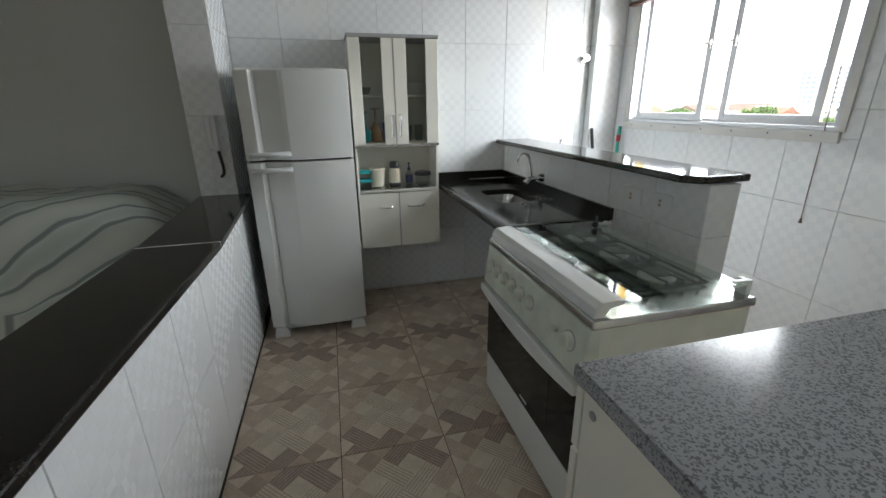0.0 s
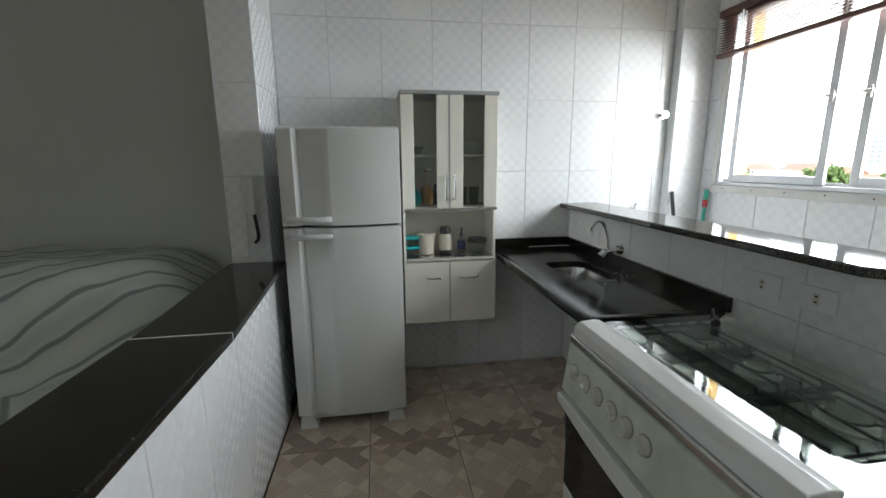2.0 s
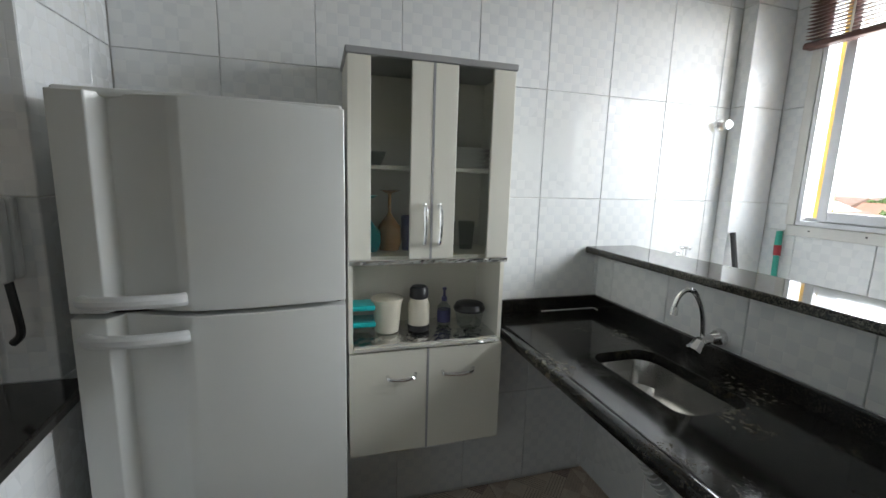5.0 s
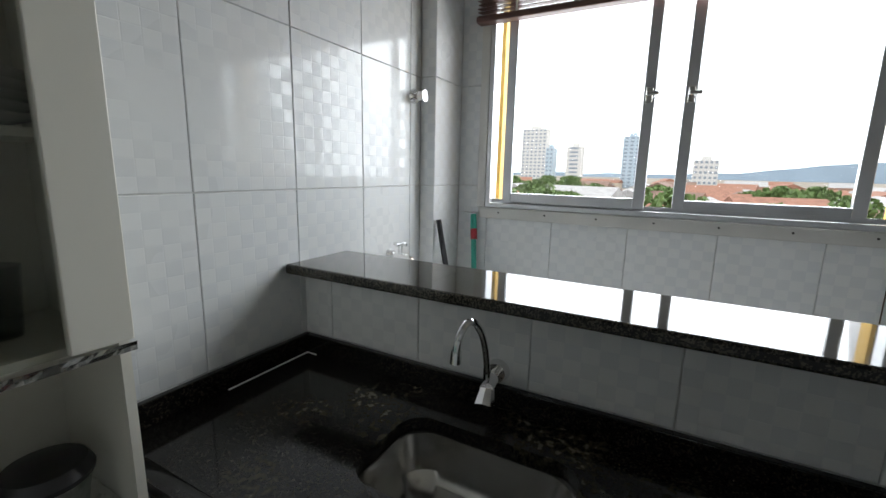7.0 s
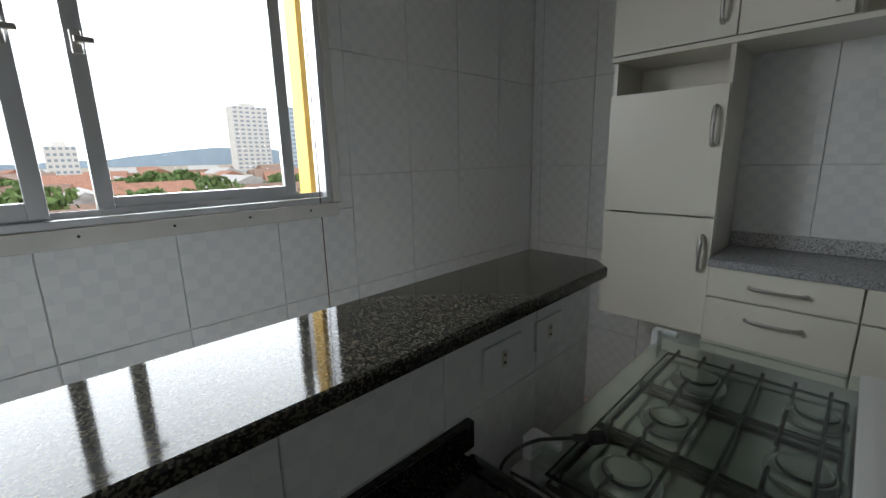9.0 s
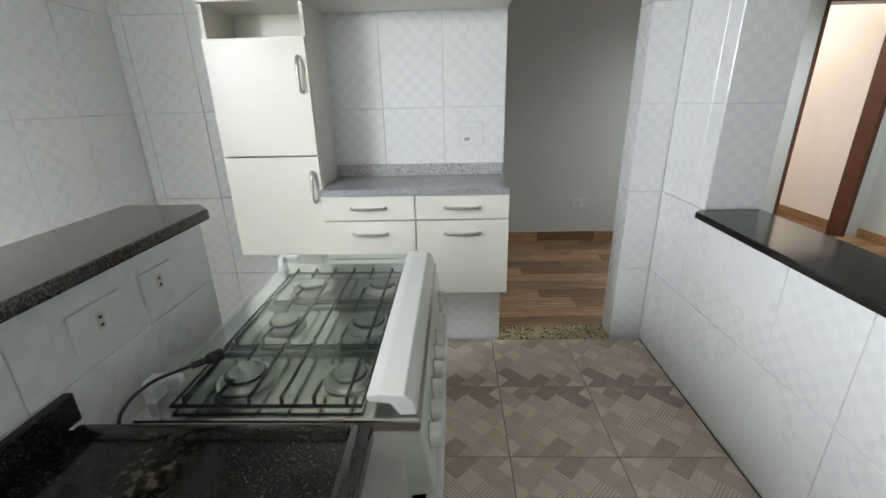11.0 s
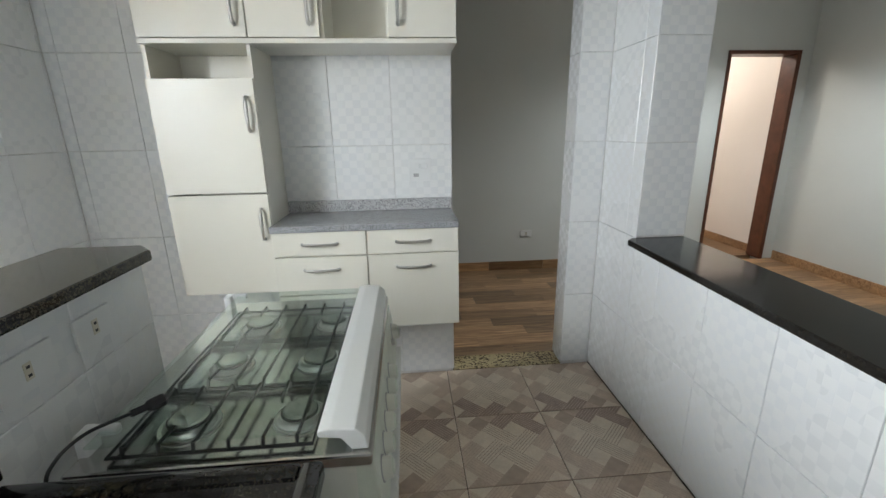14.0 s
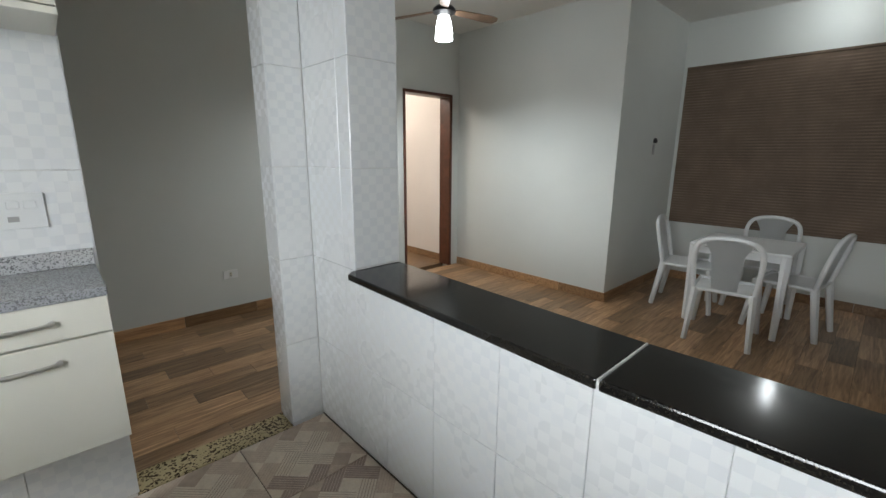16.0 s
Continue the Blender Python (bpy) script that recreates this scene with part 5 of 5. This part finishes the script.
def house(x, y, w, d, h, rot, wall, roof):
    t = thing("house", (x, y, GZ0), "low house with a pitched tile roof", "house", "houses outside the window")
    m = Matrix.Translation((x, y, GZ0)) @ Matrix.Rotation(rot, 4, "Z")
    b = box(-w / 2, w / 2, -d / 2, d / 2, 0, h)
    b.transform(m)
    part("wall", b, wall, t)
    b = prism([(-w / 2 - 0.5, h - 0.1), (0, h + w * 0.22), (w / 2 + 0.5, h - 0.1)], "y", -d / 2 - 0.4, d / 2 + 0.4)
    b.transform(m)
    part("roof", b, roof, t)
    for k in (-1, 1):
        b = box(-w / 2 - 0.05, -w / 2 + 0.05, k * d * 0.25 - 0.7, k * d * 0.25 + 0.7, h * 0.35, h * 0.75)
        b.transform(m)
        part("window", b, TWIN, t)


for ring in range(9):
    dist = 26 * 1.42 ** ring
    count = 9 + ring * 2
    for k in range(count):
        ang = radians(-56 + 108 * (k + rng.uniform(0.1, 0.9)) / count)
        dd = dist * rng.uniform(0.85, 1.2)
        s = 1 + 0.09 * ring
        house(3 + dd * math.cos(ang), 2 + dd * math.sin(ang), rng.uniform(7, 11) * s, rng.uniform(9, 16) * s, rng.uniform(2.8, 5.2), rng.uniform(-0.4, 0.4) + (1.57 if rng.random() < 0.4 else 0), rng.choice(HOUSE), rng.choice(ROOFS))


def tree(x, y, h, r, seed):
    g = random.Random(seed)
    t = thing("tree", (x, y, GZ0), "green leafy tree among the houses", "tree", "trees outside the window")
    bm = tube([(x, y, GZ0), (x + 0.1 * r, y, GZ0 + h * 0.4), (x, y + 0.1 * r, GZ0 + h * 0.7)], [0.05 * h, 0.03 * h, 0.015 * h], 6)
    for k in range(5):
        a = 2 * math.pi * k / 5
        tube([(x, y, GZ0 + h * 0.45), (x + r * 0.6 * math.cos(a), y + r * 0.6 * math.sin(a), GZ0 + h * 0.75)], [0.018 * h, 0.008 * h], 5, bm=bm)
    part("trunk", bm, BARK, t)
    verts, faces = [], []
    for k in range(520):
        a, u, el = g.uniform(0, 6.283), g.random() ** 0.4, g.uniform(-0.7, 1.5)
        lump = 1 + 0.28 * math.sin(3 * a + seed) + 0.2 * math.sin(5 * el + seed * 2)
        c = Vector((x + r * u * lump * math.cos(a) * math.cos(el), y + r * u * lump * math.sin(a) * math.cos(el), GZ0 + h * 0.72 + 0.30 * h * u * math.sin(el)))
        q = Euler((g.uniform(0, 6), g.uniform(0, 6), g.uniform(0, 6))).to_matrix()
        sz = 0.11 * r
        i = len(verts)
        verts += [c + q @ Vector(p) * sz for p in ((-1, -0.6, 0), (1, -0.5, 0.2), (0.8, 0.7, 0), (-0.7, 0.6, 0.25))]
        faces.append((i, i + 1, i + 2, i + 3))
    me = bpy.data.meshes.new("crown")
    me.from_pydata(verts, [], faces)
    me.materials.append(LEAF)
    me.transform(Matrix.Translation(-Vector((x, y, GZ0))))
    ob = new("crown", me)
    ob.parent = t


for k in range(46):
    ang, dd = radians(rng.uniform(-56, 50)), rng.choice((34, 45, 60, 80, 110, 150, 210)) * rng.uniform(0.85, 1.2)
    tree(3 + dd * math.cos(ang), 2 + dd * math.sin(ang), rng.uniform(5.5, 8.0) + dd * 0.012, rng.uniform(2.4, 4.0) + dd * 0.008, k)


TOWERS = [(119, 23, 42, 16, 6, TOWER), (82, 13, 26, 10, 1, TOWER), (35, 14, 34, 14, 3, TOWER2), (-20, 17, 15, 6, 5, TOWER), (-150, 31, 49, 16, 6, TOWER), (-185, 12, 51, 15, 2, TOWER2), (104, 7, 25, 9, 2, TOWER2), (288, 14, 25, 9, 3, TOWER2), (258, 20, 27, 10, 4, TOWER)]


def tower(x, y, w, d, z1, floors, cols, mat, label):
    t = thing("tower_block", (x, y, GZ0), label, "building", "towers on the skyline")
    part("wall", box(x - d / 2, x + d / 2, y - w / 2, y + w / 2, GZ0, z1), mat, t)
    part("roof", box(x - d / 4, x + d / 4, y - w / 5, y + w / 5, z1, z1 + 3), mat, t)
    hgt = (z1 - GZ0) / floors
    for f in range(floors):
        for c in range(cols):
            cy = y - w / 2 + w * (c + 0.5) / cols
            part("window", box(x - d / 2 - 0.3, x - d / 2 - 0.02, cy - w / cols * 0.28, cy + w / cols * 0.28, GZ0 + hgt * (f + 0.35), GZ0 + hgt * (f + 0.78)), TWIN, t)


for y, w, z1, fl, co, mt in TOWERS:
    tower(400, y, w, 14, z1, fl, co, mt, "pale high-rise block on the skyline")
own = bmesh.new()
for k in range(61):
    yy = -1900 + 3200 * k / 60
    hh = 20 + 75 * max(0.0, math.exp(-((yy + 900) / 520) ** 2)) + 14 * noise.noise(Vector((k * 0.35, 0, 0)))
    a, b = own.verts.new((2600, yy, GZ0)), own.verts.new((2600, yy, GZ0 + hh))
    if k:
        own.faces.new((prev[0], a, b, prev[1]))
    prev = (a, b)
setting("backdrop", own, HILL, "hazy blue hills on the horizon", "hills")

# ---- pieces of walls and floors ----
TILE_MESHES = {}


def tile_mesh(w, h, axis, sign):
    k = (round(w, 3), round(h, 3), axis, sign)
    if k not in TILE_MESHES:
        b = box(-w / 2, w / 2, -T, 0, -h / 2, h / 2) if axis == "y" else box(-T, 0, -w / 2, w / 2, -h / 2, h / 2)
        if sign < 0:
            bmesh.ops.translate(b, verts=b.verts, vec=(0, T, 0) if axis == "y" else (T, 0, 0))
        face = [e for e in b.edges if all(abs((v.co.y if axis == "y" else v.co.x)) < 1e-6 for v in e.verts)]
        bmesh.ops.bevel(b, geom=face, offset=0.0018, segments=1, affect="EDGES")
        me = bpy.data.meshes.new("tile")
        b.to_mesh(me)
        b.free()
        me.materials.append(TILE)
        TILE_MESHES[k] = me
    return TILE_MESHES[k]


def tiles(parent, axis, at, sign, u0, u1, z0, z1, start, pitch=0.3165, rows=0.4605, zstart=0.01, holes=()):
    """Tiles on the plane axis = at, whose free side is towards sign; u runs along the wall."""
    g = 0.0011
    k0, k1 = math.floor((u0 - start) / pitch), math.ceil((u1 - start) / pitch)
    j0, j1 = math.floor((z0 - zstart) / rows), math.ceil((z1 - zstart) / rows)
    for k in range(k0, k1):
        for j in range(j0, j1):
            rects = [(max(u0, start + k * pitch), min(u1, start + (k + 1) * pitch), max(z0, zstart + j * rows), min(z1, zstart + (j + 1) * rows))]
            for hu0, hu1, hz0, hz1 in holes:
                nxt = []
                for a, b, c, d in rects:
                    if hu0 >= b or hu1 <= a or hz0 >= d or hz1 <= c:
                        nxt.append((a, b, c, d))
                        continue
                    nxt += [(a, b, c, min(d, hz0)), (a, b, max(c, hz1), d), (a, min(b, hu0), max(c, hz0), min(d, hz1)), (max(a, hu1), b, max(c, hz0), min(d, hz1))]
                rects = [r for r in nxt if r[1] - r[0] > 0.012 and r[3] - r[2] > 0.012]
            for a, b, c, d in rects:
                if b - a < 0.012 or d - c < 0.012:
                    continue
                ob = new("tile", tile_mesh(b - a - 2 * g, d - c - 2 * g, axis, sign))
                ob.location = ((a + b) / 2, at, (c + d) / 2) if axis == "y" else (at, (a + b) / 2, (c + d) / 2)
                ob.parent = parent


tiles(wall_north, "y", YB, -1, -0.495, 2.12, 0, CEIL, 1.089 - 0.3165 * 8)
tiles(wall_east, "x", XW, -1, YS, 3.18, 0, CEIL, 2.394 - 0.3165 * 8, holes=((WY0 - 0.004, WY1 + 0.004, WZ0 - 0.03, WZ1 + 0.004),))
tiles(corner_casing, "x", 2.12, -1, 3.18, YB, 0, CEIL, 3.18)
tiles(corner_casing, "y", 3.18, -1, 2.12, XW, 0, CEIL, 2.12)
tiles(wall_south, "y", YS, 1, 0.408, XW, 0, CEIL, 1.043 - 0.3165 * 4)
tiles(wall_south, "x", 0.408, -1, 0.005, YS, 0, CEIL, 0.005, 0.16)
tiles(pillar_north, "y", 2.80, -1, -0.70, -0.495, 0, CEIL, -0.70)
tiles(pillar_north, "x", -0.495, 1, 2.80, YB, 0, CEIL, 2.80)
tiles(pillar_south, "x", -0.465, 1, 0.15, 0.565, 0, CEIL, 0.15)
tiles(pillar_south, "y", 0.565, 1, -0.72, -0.465, 0.94, CEIL, -0.72)
tiles(pillar_south, "y", 0.15, 1, -0.465, -0.285, 0, CEIL, -0.465)
tiles(pillar_south, "x", -0.285, 1, 0.0, 0.15, 0, CEIL, 0.0)
tiles(low_wall, "x", -0.465, 1, 0.565, 2.80, 0, 0.903, 0.15)
tiles(bar_wall, "x", 1.424, -1, 1.285, YB, 0, 1.138, 2.51 - 0.3165 * 8)
tiles(bar_wall, "x", 1.565, 1, 1.285, YB, 0, 1.138, 2.51 - 0.3165 * 8)
tiles(bar_wall, "y", 1.285, -1, 1.424, 1.565, 0, 1.138, 1.424)


# floor tiles with a printed diagonal weave of squares and ribbed strips
def clip(poly, a, b, c):
    out = []
    for i, p in enumerate(poly):
        q = poly[(i + 1) % len(poly)]
        dp, dq = a * p[0] + b * p[1] - c, a * q[0] + b * q[1] - c
        if dp <= 0:
            out.append(p)
        if dp * dq < 0:
            t = dp / (dp - dq)
            out.append((p[0] + (q[0] - p[0]) * t, p[1] + (q[1] - p[1]) * t))
    return out


PITCH = 0.4575
# cells of the print on diagonal axes p and q: (p0, p1, q0, q1, material, ribs along)
PRINT = [
    (-2, 0, 0, 1, 1, "p"), (0, 1, 0, 2, 1, "q"), (0, 2, -1, 0, 1, "p"), (-1, 0, -2, 0, 1, "q"),
    (-1, 0, 1, 2, 1, ""), (1, 2, 0, 1, 1, ""), (0, 1, -2, -1, 1, ""), (-2, -1, -1, 0, 1, ""),
    (-1, 1, 2, 3, 2, "p"), (-2, -1, 1, 3, 2, "q"), (0, 1, 3, 4, 1, ""), (-1, 0, 3, 4, 2, "q"),
    (-3, -2, -2, -1, 1, ""), (-1, 1, -3, -2, 3, "p"), (-1, 0, -4, -3, 1, ""), (2, 4, 0, 1, 3, "p"),
    (-4, -2, -1, 0, 3, "p"), (2, 3, -2, 0, 3, "q"), (1, 2, -3, -1, 4, ""), (1, 2, 1, 3, 3, "q"),
    (-2, -1, -3, -1, 3, "q"), (2, 3, 1, 2, 1, ""), (-3, -2, 0, 1, 4, ""), (-4, -3, 0, 1, 1, ""), (3, 4, -1, 0, 1, ""),
]


def floor_tile_mesh(x0, x1, y0, y1, turn):
    verts, faces, mats = [], [], []
    s, e = PITCH / math.sqrt(2) / 4.0, 0.0022
    x0, x1, y0, y1 = x0 + e, x1 - e, y0 + e, y1 - e
    r = math.sqrt(0.5) * turn
    def add(p0, p1, q0, q1, mat):
        poly = [((-p - q) * s * r, (p - q) * s * r) for p, q in ((p0, q0), (p1, q0), (p1, q1), (p0, q1))]
        for a, b, c in ((-1, 0, -x0), (1, 0, x1), (0, -1, -y0), (0, 1, y1)):
            poly = clip(poly, a, b, c)
            if len(poly) < 3:
                return
        i = len(verts)
        verts.extend((x, y, 0.0) for x, y in poly)
        faces.append(tuple(range(i, i + len(poly))))
        mats.append(mat)
    done = set()
    for p0, p1, q0, q1, mat, ribs in PRINT:
        done |= {(i, j) for i in range(p0, p1) for j in range(q0, q1)}
        if not ribs:
            add(p0, p1, q0, q1, mat)
            continue
        groove = {1: 4, 2: 0, 3: 0}[mat]
        for k in range(6):
            a, b, c = k / 6, (k + 0.72) / 6, (k + 1) / 6
            for u0, u1, mm in ((a, b, mat), (b, c, groove)):
                if ribs == "p":
                    add(p0, p1, q0 + u0, q0 + u1, mm)
                else:
                    add(p0 + u0, p0 + u1, q0, q1, mm)
    for i in range(-4, 4):
        for j in range(-4, 4):
            if (i, j) not in done:
                add(i, i + 1, j, j + 1, 3 if (i + 2 * j) % 3 == 0 else 0)
    i = len(verts)
    verts.extend([(x0, y0, 0), (x1, y0, 0), (x1, y1, 0), (x0, y1, 0), (x0, y0, -0.006), (x1, y0, -0.006), (x1, y1, -0.006), (x0, y1, -0.006)])
    for a in range(4):
        b = (a + 1) % 4
        faces.append((i + 4 + a, i + 4 + b, i + b, i + a))
        mats.append(0)
    me = bpy.data.meshes.new("floor_tile")
    me.from_pydata(verts, [], faces)
    for m in (F_BASE, F_LIGHT, F_DARK, F_MID, F_GROOVE):
        me.materials.append(m)
    me.polygons.foreach_set("material_index", mats)
    return me


FT = {}
for kx in range(-3, 6):
    for ky in range(-2, 7):
        cx, cy = 0.454 + PITCH * (kx + 0.5), 0.62 + PITCH * (ky + 0.5)
        a, b = max(-PITCH / 2, -0.465 - cx), min(PITCH / 2, XW - cx)
        c, d = max(-PITCH / 2, YS - cy), min(PITCH / 2, YB - cy)
        if b - a < 0.02 or d - c < 0.02:
            continue
        key2 = (round(a, 3), round(b, 3), round(c, 3), round(d, 3), 1 if ky % 2 == 0 else -1)
        if key2 not in FT:
            FT[key2] = floor_tile_mesh(*key2)
        ob = new("floor_tile", FT[key2])
        ob.location = (cx, cy, 0)
        ob.parent = floor_kitchen

# wood-look planks of hall and living room
PM = {}


def plank(x0, x1, y0, y1):
    k = (round(x1 - x0, 3), round(y1 - y0, 3))
    if k not in PM:
        b = box(-k[0] / 2 + 0.001, k[0] / 2 - 0.001, -k[1] / 2 + 0.001, k[1] / 2 - 0.001, -0.006, 0)
        me = bpy.data.meshes.new("plank")
        b.to_mesh(me)
        b.free()
        me.materials.append(PLANK)
        PM[k] = me
    ob = new("plank", PM[k])
    ob.location = ((x0 + x1) / 2, (y0 + y1) / 2, 0)
    ob.parent = floor_wood


PW, PL = 0.148, 0.62
row = 0
y = -1.75
while y < 3.29:
    y2 = min(y + PW, 3.30)
    if y < -0.001 < 0.0 < y2:
        y2 = 0.0
    limit = 1.6 if y2 <= 0.0 else -0.66
    x = -4.95 - (PL * 0.37 * row) % PL
    while x < limit - 0.02:
        a, b = max(x, -4.95), min(x + PL, limit)
        if b - a > 0.03 and not (b < -3.5 and y2 < 0.36):
            plank(a, b, y, y2)
        x += PL
    y, row = y2, row + 1
